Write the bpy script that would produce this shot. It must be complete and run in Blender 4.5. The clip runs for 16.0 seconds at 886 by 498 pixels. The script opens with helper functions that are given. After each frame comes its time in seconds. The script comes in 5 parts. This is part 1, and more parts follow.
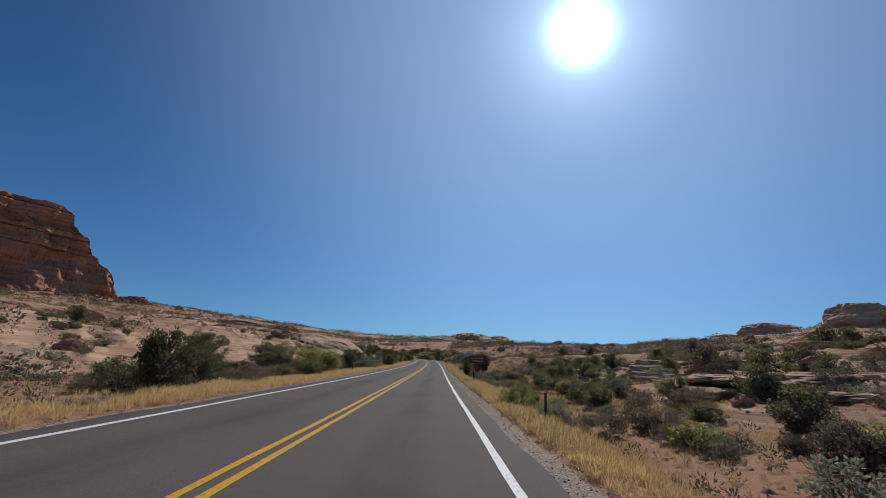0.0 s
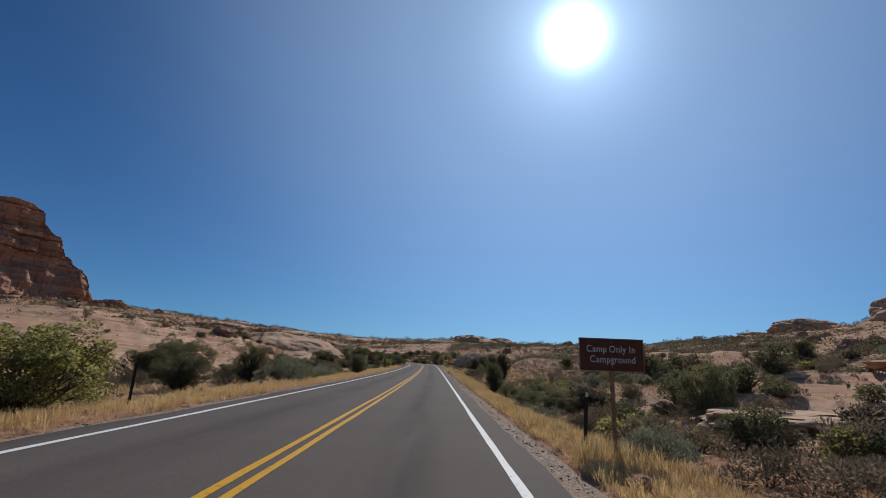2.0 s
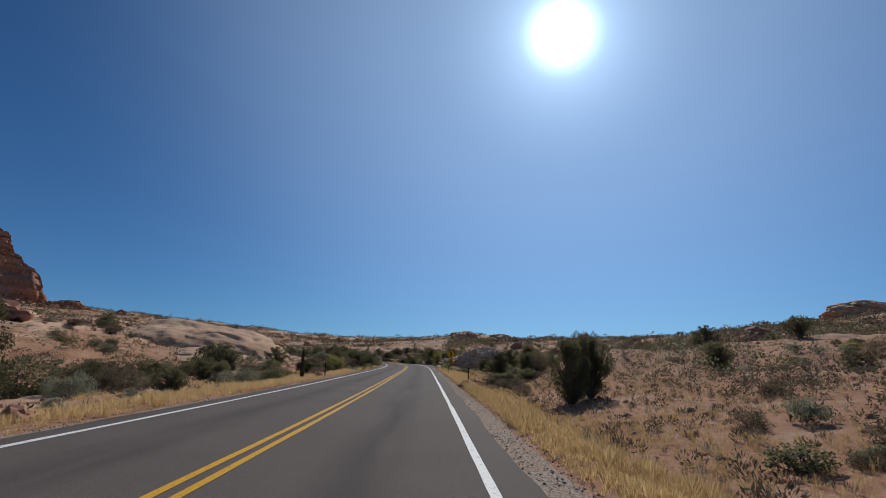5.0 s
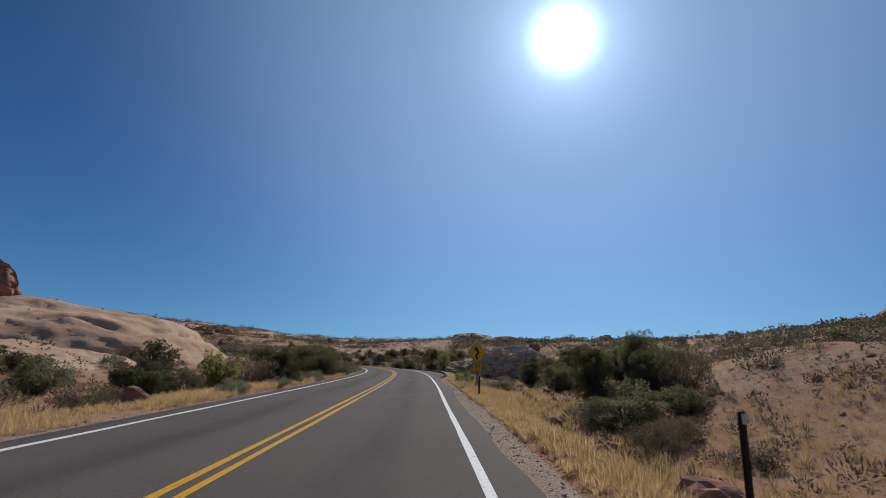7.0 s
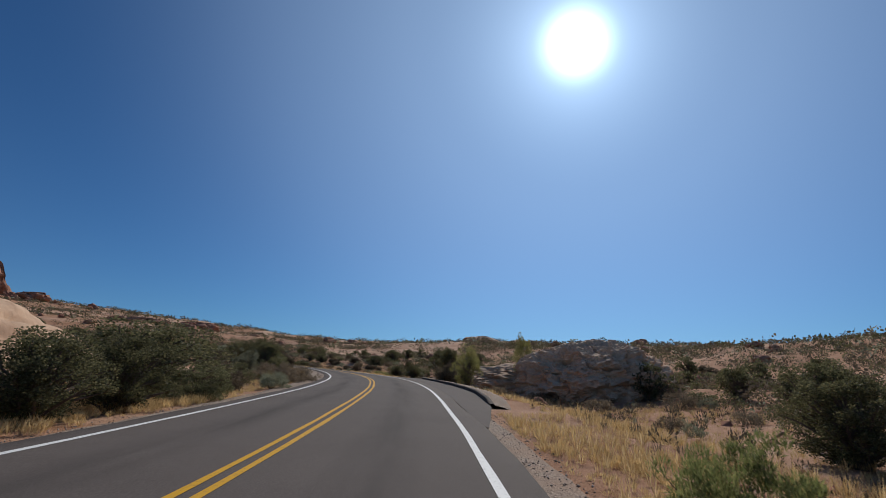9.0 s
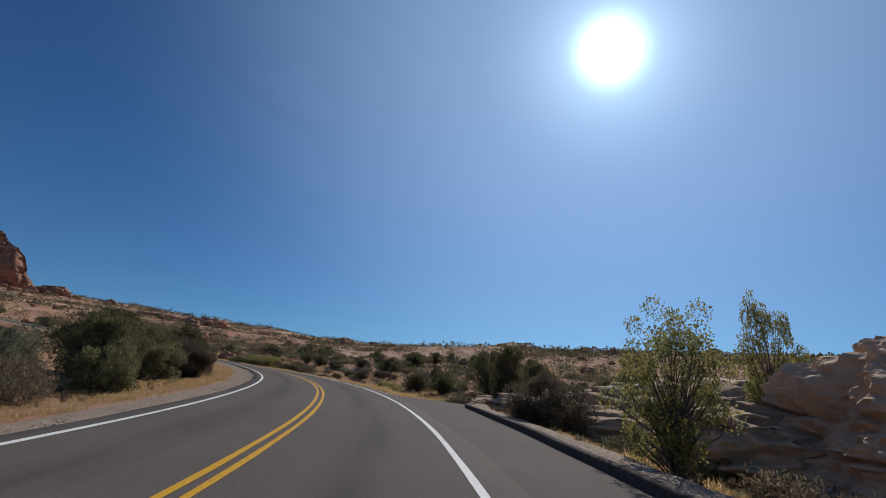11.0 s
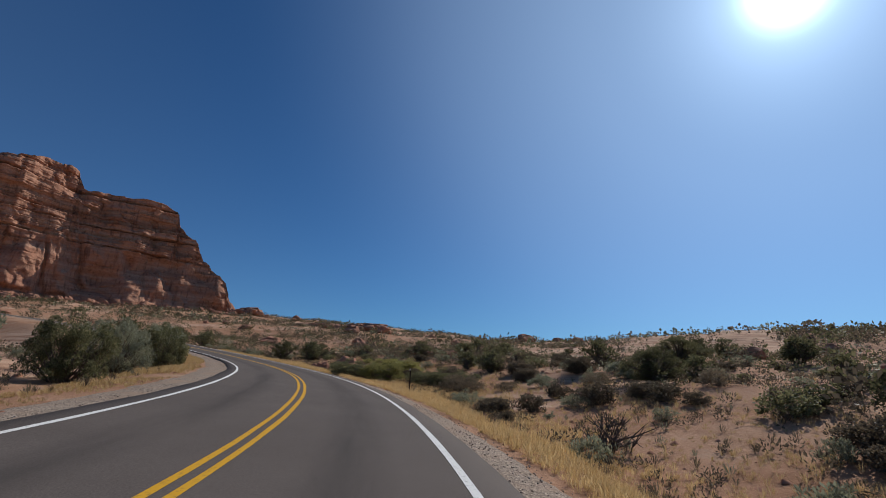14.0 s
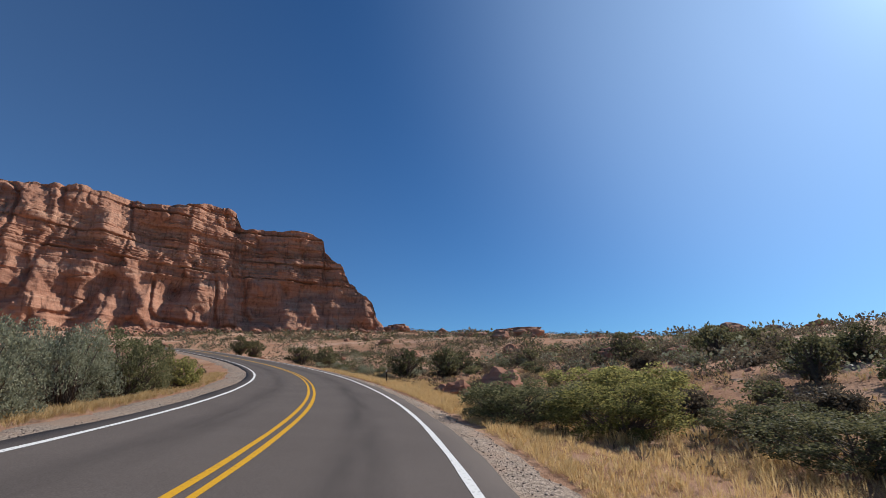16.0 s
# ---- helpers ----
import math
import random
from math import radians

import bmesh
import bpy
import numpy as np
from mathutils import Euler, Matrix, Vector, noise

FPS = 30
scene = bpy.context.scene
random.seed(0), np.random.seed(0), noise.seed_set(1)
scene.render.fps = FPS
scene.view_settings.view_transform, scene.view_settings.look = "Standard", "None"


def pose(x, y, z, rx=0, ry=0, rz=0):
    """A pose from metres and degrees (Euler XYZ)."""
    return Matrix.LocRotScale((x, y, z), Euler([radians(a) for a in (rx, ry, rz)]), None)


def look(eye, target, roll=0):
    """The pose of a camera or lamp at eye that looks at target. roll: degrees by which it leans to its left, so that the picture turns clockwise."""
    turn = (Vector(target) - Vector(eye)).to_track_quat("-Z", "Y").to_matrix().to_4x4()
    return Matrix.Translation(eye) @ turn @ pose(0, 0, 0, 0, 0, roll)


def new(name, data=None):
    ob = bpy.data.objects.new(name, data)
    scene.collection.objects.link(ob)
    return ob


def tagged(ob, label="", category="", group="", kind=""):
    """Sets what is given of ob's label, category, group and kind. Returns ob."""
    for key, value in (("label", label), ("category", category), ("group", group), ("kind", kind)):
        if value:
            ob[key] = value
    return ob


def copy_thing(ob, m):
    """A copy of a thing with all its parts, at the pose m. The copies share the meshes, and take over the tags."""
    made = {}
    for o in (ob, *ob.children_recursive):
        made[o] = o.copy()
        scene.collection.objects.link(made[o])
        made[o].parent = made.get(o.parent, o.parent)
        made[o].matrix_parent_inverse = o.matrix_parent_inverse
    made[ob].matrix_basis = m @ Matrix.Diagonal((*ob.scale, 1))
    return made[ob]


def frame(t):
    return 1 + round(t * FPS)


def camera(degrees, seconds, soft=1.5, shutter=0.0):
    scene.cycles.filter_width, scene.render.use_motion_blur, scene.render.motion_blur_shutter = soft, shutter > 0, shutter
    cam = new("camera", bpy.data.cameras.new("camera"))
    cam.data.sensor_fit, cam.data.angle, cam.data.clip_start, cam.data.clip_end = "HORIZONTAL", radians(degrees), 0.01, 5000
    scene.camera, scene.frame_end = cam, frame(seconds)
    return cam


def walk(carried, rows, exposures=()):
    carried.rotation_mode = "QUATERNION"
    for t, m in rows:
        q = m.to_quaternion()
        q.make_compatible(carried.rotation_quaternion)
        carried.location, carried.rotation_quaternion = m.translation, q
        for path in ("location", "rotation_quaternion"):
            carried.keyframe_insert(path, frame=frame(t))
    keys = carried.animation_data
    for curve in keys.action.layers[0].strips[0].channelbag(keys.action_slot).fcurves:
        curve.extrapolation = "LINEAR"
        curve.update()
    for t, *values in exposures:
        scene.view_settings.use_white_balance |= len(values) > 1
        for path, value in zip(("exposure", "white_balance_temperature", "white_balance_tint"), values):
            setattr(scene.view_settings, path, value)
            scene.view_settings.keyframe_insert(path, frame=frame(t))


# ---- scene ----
cam = camera(82.0, 16.0, soft=0.8, shutter=0.05)
PATH = [
    (0.0, (0.035, -0.000, 1.476), (0.075, 9.717, 3.836), 2.53),
    (0.5, (0.000, 9.816, 1.658), (0.041, 19.525, 4.052), 2.52),
    (1.0, (-0.039, 19.565, 1.848), (0.014, 29.268, 4.265), 2.37),
    (1.5, (-0.068, 29.243, 2.047), (0.011, 38.943, 4.478), 2.14),
    (2.0, (-0.061, 38.854, 2.252), (0.045, 48.552, 4.690), 1.90),
    (2.5, (-0.014, 48.398, 2.463), (0.124, 58.096, 4.900), 1.63),
    (3.0, (0.077, 57.876, 2.679), (0.241, 67.574, 5.111), 1.39),
    (3.5, (0.200, 67.292, 2.899), (0.392, 76.992, 5.324), 1.19),
    (4.0, (0.348, 76.643, 3.124), (0.565, 86.346, 5.535), 1.02),
    (4.5, (0.443, 85.931, 3.365), (0.681, 95.630, 5.788), 0.80),
    (5.0, (0.520, 95.152, 3.625), (0.777, 104.847, 6.062), 0.60),
    (5.5, (0.564, 104.307, 3.902), (0.836, 113.997, 6.357), 0.56),
    (6.0, (0.562, 113.393, 4.197), (0.835, 123.080, 6.666), 0.57),
    (6.5, (0.520, 122.410, 4.502), (0.770, 132.095, 6.980), 0.61),
    (7.0, (0.412, 131.359, 4.806), (0.638, 141.038, 7.310), 0.82),
    (7.5, (0.287, 140.235, 5.113), (0.476, 149.906, 7.652), 1.19),
    (8.0, (0.160, 149.043, 5.421), (0.301, 158.705, 7.995), 1.58),
    (8.5, (0.042, 157.780, 5.736), (0.139, 167.440, 8.321), 1.80),
    (9.0, (-0.073, 166.446, 6.057), (-0.032, 176.107, 8.640), 1.89),
    (9.5, (-0.268, 175.044, 6.383), (-0.329, 184.698, 8.990), 2.25),
    (10.0, (-0.608, 183.571, 6.712), (-0.805, 193.215, 9.347), 2.72),
    (10.5, (-1.136, 192.028, 7.039), (-1.458, 201.660, 9.707), 3.14),
    (11.0, (-1.853, 200.414, 7.359), (-2.396, 210.030, 10.048), 3.64),
    (11.5, (-2.911, 208.708, 7.674), (-3.899, 218.293, 10.347), 4.45),
    (12.0, (-4.390, 216.880, 7.982), (-5.938, 226.400, 10.623), 5.18),
    (12.5, (-6.326, 224.898, 8.291), (-8.408, 234.326, 10.895), 5.32),
    (13.0, (-8.566, 232.776, 8.606), (-11.185, 242.077, 11.183), 4.76),
    (13.5, (-11.247, 240.463, 8.929), (-14.379, 249.604, 11.503), 3.29),
    (14.0, (-14.344, 247.944, 9.264), (-17.980, 256.892, 11.853), 1.72),
    (14.5, (-17.892, 255.178, 9.618), (-22.044, 263.890, 12.237), 0.68),
    (15.0, (-21.965, 262.093, 9.995), (-26.673, 270.506, 12.653), -0.12),
    (15.5, (-26.506, 268.666, 10.398), (-31.790, 276.716, 13.096), -0.77),
    (16.0, (-31.457, 274.890, 10.830), (-37.378, 282.467, 13.576), -1.14),
]
walk(cam, [(t, look(eye, target, roll)) for t, eye, target, roll in PATH], exposures=[(0.0, 0.1), (8.5, 0.1), (12.5, 0.15), (14.5, 0.32), (16.0, 0.68)])

# ---- light ----
SUN_AZ, SUN_EL = radians(16.37), radians(36.2)
SUN_DIR = Vector((math.sin(SUN_AZ) * math.cos(SUN_EL), math.cos(SUN_AZ) * math.cos(SUN_EL), math.sin(SUN_EL)))


def make_world():
    world = bpy.data.worlds.new("desert_sky")
    world.use_nodes = True
    scene.world = world
    nt = world.node_tree
    bg = nt.nodes["Background"]
    sky = nt.nodes.new("ShaderNodeTexSky")
    sky.sky_type = "NISHITA"
    sky.sun_disc = False
    sky.sun_elevation, sky.sun_rotation = SUN_EL, SUN_AZ
    sky.altitude, sky.air_density, sky.dust_density, sky.ozone_density = 1500, 1.0, 0.2, 2.5
    # the bright aureole of the sun itself, around its direction
    tc = nt.nodes.new("ShaderNodeTexCoord")
    dot = nt.nodes.new("ShaderNodeVectorMath")
    dot.operation = "DOT_PRODUCT"
    dot.inputs[1].default_value = SUN_DIR
    nt.links.new(tc.outputs["Generated"], dot.inputs[0])
    ac = nt.nodes.new("ShaderNodeMath")
    ac.operation = "ARCCOSINE"
    ac.use_clamp = False
    nt.links.new(dot.outputs["Value"], ac.inputs[0])
    ramp = nt.nodes.new("ShaderNodeFloatCurve")
    curve = ramp.mapping.curves[0]
    for x, y in SUN_GLOW[1:-1]:
        curve.points.new(x, y)
    curve.points[0].location = SUN_GLOW[0]
    curve.points[len(SUN_GLOW) - 1].location = SUN_GLOW[-1]
    ramp.mapping.update()
    nt.links.new(ac.outputs[0], ramp.inputs["Value"])
    tint = nt.nodes.new("ShaderNodeMix")
    tint.data_type, tint.blend_type = "RGBA", "ADD"
    tint.inputs["Factor"].default_value = 1.0
    glow = nt.nodes.new("ShaderNodeVectorMath")
    glow.operation = "SCALE"
    glow.inputs[0].default_value = (0.74 * GLOW_GAIN, 0.98 * GLOW_GAIN, 1.25 * GLOW_GAIN)
    nt.links.new(ramp.outputs[0], glow.inputs["Scale"])
    hue = nt.nodes.new("ShaderNodeMix")
    hue.data_type, hue.blend_type = "RGBA", "MULTIPLY"
    hue.inputs["Factor"].default_value = 1.0
    hue.inputs["B"].default_value = SKY_TINT
    nt.links.new(sky.outputs[0], hue.inputs["A"])
    nt.links.new(hue.outputs["Result"], tint.inputs["A"])
    nt.links.new(glow.outputs[0], tint.inputs["B"])
    nt.links.new(tint.outputs["Result"], bg.inputs["Color"])
    bg.inputs["Strength"].default_value = SKY_STRENGTH


SKY_STRENGTH = 0.045
SKY_TINT = (0.49, 0.87, 1.21, 1.0)
GLOW_GAIN = 67.0
SUN_GLOW = [(0.0, 1.0), (0.035, 0.7), (0.055, 0.36), (0.07, 0.24), (0.085, 0.185), (0.11, 0.15), (0.15, 0.118), (0.22, 0.088), (0.32, 0.07), (0.5, 0.041), (0.75, 0.006), (1.0, 0.0)]
make_world()
sun = new("sun", bpy.data.lights.new("sun", "SUN"))
sun.data.energy, sun.data.angle, sun.data.color = 3.3, radians(0.53), (1.0, 0.95, 0.88)
sun.matrix_world = look(SUN_DIR * 100, (0, 0, 0))


# ---- the lie of the land ----
ROAD = [  # centre line: x, y, z, bank in degrees
    (-2.41, -60.0, -1.1, 0.3), (-2.40, -30.0, -0.52, 0.4),
    (-2.39, 0.0, 0.05, 1.1), (-2.37, 38.86, 0.81, 1.5), (-2.21, 76.67, 1.72, 1.9), (-2.20, 113.39, 2.78, 1.5),
    (-2.43, 149.01, 3.985, 0.9), (-2.60, 166.41, 4.6, 0.5), (-3.08, 183.45, 5.23, 0.1), (-4.20, 200.19, 5.87, -0.1),
    (-6.55, 216.44, 6.49, 0.4), (-10.65, 232.09, 7.13, 1.4), (-16.53, 246.92, 7.8, 2.0), (-24.17, 260.70, 8.55, 3.0),
    (-33.44, 273.23, 9.4, 3.8), (-44.20, 284.27, 10.32, 3.4), (-56.18, 293.93, 11.41, 2.8), (-68.89, 302.34, 12.66, 1.9),
    (-82.20, 309.49, 14.04, 1.3), (-95.94, 315.46, 15.54, 0.9), (-109.98, 320.29, 17.14, 0.6), (-138.54, 326.44, 20.59, 0.0),
    (-180.0, 329.0, 25.0, 0.0),
]
LANE = 3.5          # centre line to white edge line
ASPHALT = 4.1      # half width of the paved strip


def catmull(p, step):
    p = np.array(p, float)
    p = np.vstack([2 * p[0] - p[1], p, 2 * p[-1] - p[-2]])
    out = []
    for a, b, c, d in zip(p[:-3], p[1:-2], p[2:-1], p[3:]):
        la, lb, lc = (max(np.linalg.norm(v[:3]), 1e-6) for v in (b - a, c - b, d - c))
        m0 = ((b - a) / la + (c - b) / lb) / 2 * lb
        m1 = ((c - b) / lb + (d - c) / lc) / 2 * lb
        for u in np.linspace(0, 1, max(2, int(lb / step)), endpoint=False):
            out.append((2 * u**3 - 3 * u**2 + 1) * b + (u**3 - 2 * u**2 + u) * m0 + (-2 * u**3 + 3 * u**2) * c + (u**3 - u**2) * m1)
    out.append(p[-2])
    return np.array(out)


LINE = catmull(ROAD, 0.5)
TAN = np.gradient(LINE[:, :2], axis=0)
TAN /= np.linalg.norm(TAN, axis=1)[:, None]
RIGHT = np.stack([TAN[:, 1], -TAN[:, 0]], 1)
DIST = np.r_[0, np.cumsum(np.linalg.norm(np.diff(LINE[:, :2], axis=0), axis=1))]


def road_at(s, q, lift=0.0):
    """A point of the road's surface: s metres along its centre line, q metres to the right."""
    i = np.interp(s, DIST, np.arange(len(DIST)))
    x, y, z, b = (np.interp(i, np.arange(len(DIST)), LINE[:, k]) for k in range(4))
    nx, ny = (np.interp(i, np.arange(len(DIST)), RIGHT[:, k]) for k in range(2))
    return np.stack([x + nx * q, y + ny * q, z - np.sin(np.radians(b)) * q - 0.00015 * q * q + lift], -1)


def near_road(x, y):
    """Index of the nearest point of the centre line, and the distance to the right of it."""
    x, y = np.ravel(x), np.ravel(y)
    idx, q = np.zeros(len(x), int), np.zeros(len(x))
    coarse = LINE[::4, :2]
    for a in range(0, len(x), 4000):
        px, py = x[a:a + 4000], y[a:a + 4000]
        d = (px[:, None] - coarse[:, 0]) ** 2 + (py[:, None] - coarse[:, 1]) ** 2
        j = np.argmin(d, 1) * 4
        best = None
        for o in range(-4, 5):
            k = np.clip(j + o, 0, len(LINE) - 1)
            dd = (px - LINE[k, 0]) ** 2 + (py - LINE[k, 1]) ** 2
            if best is None:
                best, bk = dd, k
            else:
                bk = np.where(dd < best, k, bk)
                best = np.minimum(dd, best)
        rx, ry = px - LINE[bk, 0], py - LINE[bk, 1]
        side = np.sign(rx * RIGHT[bk, 0] + ry * RIGHT[bk, 1])
        idx[a:a + 4000], q[a:a + 4000] = bk, np.where(side == 0, 1, side) * np.sqrt(best)
    return idx, q


def hashed(i, j, k):
    n = (i * 374761393 + j * 668265263 + k * 2147483647 + 1013904223) & 0xFFFFFFFF
    n = ((n ^ (n >> 13)) * 1274126177) & 0xFFFFFFFF
    n = ((n ^ (n >> 16)) * 2246822519) & 0xFFFFFFFF
    return ((n ^ (n >> 15)) & 0xFFFFFF) / float(0xFFFFFF)


def vnoise(x, y, z=0.0):
    """Smooth value noise between -1 and 1."""
    x, y, z = np.broadcast_arrays(np.asarray(x, float), np.asarray(y, float), np.asarray(z, float))
    i, j, k = (np.floor(v).astype(np.int64) for v in (x, y, z))
    u, v, w = x - i, y - j, z - k
    u, v, w = (t * t * t * (t * (t * 6 - 15) + 10) for t in (u, v, w))
    out = 0
    for a in (0, 1):
        for b in (0, 1):
            for c in (0, 1):
                out = out + hashed(i + a, j + b, k + c) * (u if a else 1 - u) * (v if b else 1 - v) * (w if c else 1 - w)
    return out * 2 - 1


def fbm(x, y, z=0.0, octaves=4, gain=0.5):
    total, amp = 0, 1.0
    for o in range(octaves):
        total = total + amp * vnoise(x * 2**o + 17.3 * o, y * 2**o - 9.1 * o, np.asarray(z) * 2**o + 3.7 * o)
        amp *= gain
    return total


def ease(a, b, v):
    t = np.clip((v - a) / (b - a), 0, 1)
    return t * t * (3 - 2 * t)


def bump(x, y, cx, cy, rx, ry, turn=0.0):
    c, s = math.cos(radians(turn)), math.sin(radians(turn))
    u, v = (x - cx) * c + (y - cy) * s, -(x - cx) * s + (y - cy) * c
    return np.exp(-(u / rx) ** 2 - (v / ry) ** 2)


def wide_land(x, y):
    """The large slopes: the valley floor, the hillsides to both sides and the plateau ahead."""
    spread = 0.086 - 0.06 * ease(60, 170, x)
    floor = np.interp(y, [-400, 0, 100, 200, 280], [-8, -0.3, 2.0, 5.6, 9.6])
    ahead = np.minimum(np.maximum(y - 280, 0), 430) - 0.35 * np.maximum(y - 760, 0)
    z = floor + spread * ahead
    z = z + 0.105 * np.maximum(0, -x - 105) * ease(-50, 250, y) + 0.03 * np.maximum(0, -x - 14) * (1 - ease(250, 330, y)) * (x > -400)
    right = 0.125 * np.clip(x - 34, 0, 225) * (1 - 0.75 * ease(380, 620, y))
    z = z + right - 0.06 * np.maximum(0, x - 300)
    z = z + 5.0 * bump(x, y, 16, 395, 45, 42) + 2.6 * bump(x, y, 42, 70, 17, 36) + 3.2 * bump(x, y, 46, 158, 26, 30) + 2.2 * bump(x, y, 60, 60, 30, 40)
    z = z + 9 * bump(x, y, 262, 312, 24, 20) + 5 * bump(x, y, 250, 375, 22, 18)
    z = z + 6 * bump(x, y, 44, 668, 60, 40) + 3.6 * bump(x, y, -150, 440, 55, 35) + 2.5 * bump(x, y, -95, 430, 60, 30)
    z = z + 7 * bump(x, y, -64, 150, 30, 60) + 4 * bump(x, y, -72, 60, 36, 50)
    # brushy swale along the left, then the red dirt hill and the gully on the right
    swale = np.interp(y, [-40, 10, 40, 60, 92, 112, 125, 150, 180, 210], [0, 1.2, 2.2, 2.8, 2.4, 3.4, 3.0, 1.8, 0.8, 0])
    z = z - swale * np.exp(-((x + 29) / 11) ** 2)
    z = z + 1.3 * bump(x, y, 22, 161, 9, 14) - 1.5 * bump(x, y, 17, 69, 7, 13) - 1.6 * bump(x, y, 2, 258, 12, 13)
    return z


def rockiness(x, y):
    """Where bare rock shows and little grows: 0 to 1."""
    x, y = np.asarray(x, float), np.asarray(y, float)
    r = 0.4 + 0.7 * fbm(x / 30.0, y / 30.0, 9.0, 3) - 0.4 * ease(222, 245, y) * (1 - ease(300, 345, y))
    r = r + 0.55 * ease(-28, -38, x) * (1 - ease(215, 300, y)) * (1 - ease(-90, -140, x)) - 0.35 * np.exp(-((x + 27) / 9) ** 2) * (1 - ease(150, 200, y)) + 0.55 * ease(11, 17, x) * (1 - ease(85, 120, y)) * (1 - ease(70, 120, x))
    r = r - 0.5 * bump(x, y, 20, 160, 10, 16)
    return ease(0.45, 0.72, r)


def land(x, y, fine=True):
    """Height of the ground."""
    x, y = np.asarray(x, float), np.asarray(y, float)
    shape = x.shape
    idx, q = near_road(x, y)
    x, y = x.ravel(), y.ravel()
    z = wide_land(x, y)
    far = ease(6, 40, np.abs(q))
    if fine:
        z = z + far * (1.1 * fbm(x / 31, y / 31, 0.5, 3) + 0.35 * fbm(x / 7, y / 7, 2.5, 3)) + ease(60, 250, np.abs(q)) * 2.4 * fbm(x / 60, y / 60, 5.5, 4)
        # low sandstone ledges
        bare = rockiness(x, y)
        ledge = z / 1.15 + 0.9 * fbm(x / 17, y / 17, 8.0, 3)
        z = z + ease(9, 22, np.abs(q)) * (0.12 + 0.85 * bare) * 1.15 * (np.floor(ledge) + ease(0.43, 0.57, ledge - np.floor(ledge)) - ledge)
        small = z / 0.36 + 0.8 * fbm(x / 6, y / 6, 18.0, 2)
        z = z + ease(9, 22, np.abs(q)) * 0.25 * bare * (np.floor(small) + ease(0.38, 0.62, small - np.floor(small)) - small)
    zr = LINE[idx, 2] - np.sin(np.radians(LINE[idx, 3])) * np.clip(q, -6, 6)
    s = DIST[idx]
    aq = np.abs(q)
    dip = np.where(q > 0, np.interp(s, [0, 60, 80, 90, 102, 115, 126, 140, 170, 198, 210, 220, 232, 243, 255, 280, 290, 298, 306, 322, 350, 400], [-0.9, -1.0, -1.3, -1.3, -0.6, -0.7, -1.5, -0.9, -1.1, -1.3, -1.4, -0.6, -0.3, -0.3, -0.9, -1.0, -0.6, -0.8, -1.5, -1.1, -0.2, -0.4]), -0.25)
    bank_z = zr - 0.12 - 0.03 * (aq - 4) + dip * ease(0, 4.1, aq - 5.4 - 2.2 * ease(236, 244, s) * (1 - ease(284, 292, s)) * (q > 0))
    if fine:
        bank_z = bank_z + ease(5, 8, aq) * 0.1 * fbm(x / 2.2, y / 2.2, 4.0, 3)
    bank_z = np.where(aq < 4.6, zr - 0.25, bank_z)
    out_to = np.where(q > 0, 26.0, 20.0)
    w = ease(0, 1, (aq - 8.0) / (out_to - 8.0))
    return (bank_z * (1 - w) + z * w).reshape(shape)


# ---- materials ----
def mat(name, rough=0.9):
    m = bpy.data.materials.new(name)
    m.use_nodes = True
    b = m.node_tree.nodes["Principled BSDF"]
    b.inputs["Roughness"].default_value = rough
    b.inputs["Specular IOR Level"].default_value = 0.06
    return m, m.node_tree, b


def add(nt, kind, **values):
    n = nt.nodes.new(kind)
    for k, v in values.items():
        n.inputs[k.replace("_", " ")].default_value = v
    return n


def coords(nt, stretch=(1, 1, 1), uv=False):
    tc = nt.nodes.new("ShaderNodeTexCoord" if uv else "ShaderNodeNewGeometry")
    mp = nt.nodes.new("ShaderNodeMapping")
    mp.inputs["Scale"].default_value = stretch
    nt.links.new(tc.outputs["UV" if uv else "Position"], mp.inputs["Vector"])
    return mp.outputs[0]


def tex(nt, vec, scale, detail=4.0, rough=0.55, warp=0.0):
    n = nt.nodes.new("ShaderNodeTexNoise")
    n.inputs["Scale"].default_value, n.inputs["Detail"].default_value = scale, detail
    n.inputs["Roughness"].default_value, n.inputs["Distortion"].default_value = rough, warp
    nt.links.new(vec, n.inputs["Vector"])
    return n.outputs[0]


def ramp(nt, value, stops):
    n = nt.nodes.new("ShaderNodeValToRGB")
    el = n.color_ramp.elements
    while len(el) < len(stops):
        el.new(0.5)
    for e, (p, c) in zip(el, stops):
        e.position = p
        e.color = (*c, 1) if len(c) == 3 else c
    nt.links.new(value, n.inputs[0])
    return n.outputs[0]


def grey(nt, value, lo, hi):
    n = nt.nodes.new("ShaderNodeMapRange")
    n.inputs["From Min"].default_value, n.inputs["From Max"].default_value = lo, hi
    nt.links.new(value, n.inputs["Value"])
    return n.outputs[0]


def mixed(nt, fac, a, b, mode="MIX"):
    n = nt.nodes.new("ShaderNodeMix")
    n.data_type, n.blend_type = "RGBA", mode
    for sock, v in (("Factor", fac), ("A", a), ("B", b)):
        if isinstance(v, (int, float)):
            n.inputs[sock].default_value = v
        elif isinstance(v, tuple):
            n.inputs[sock].default_value = (*v, 1)
        else:
            nt.links.new(v, n.inputs[sock])
    return n.outputs["Result"]


def relief(nt, b, height, strength, distance):
    n = nt.nodes.new("ShaderNodeBump")
    n.inputs["Strength"].default_value, n.inputs["Distance"].default_value = strength, distance
    nt.links.new(height, n.inputs["Height"])
    nt.links.new(n.outputs[0], b.inputs["Normal"])


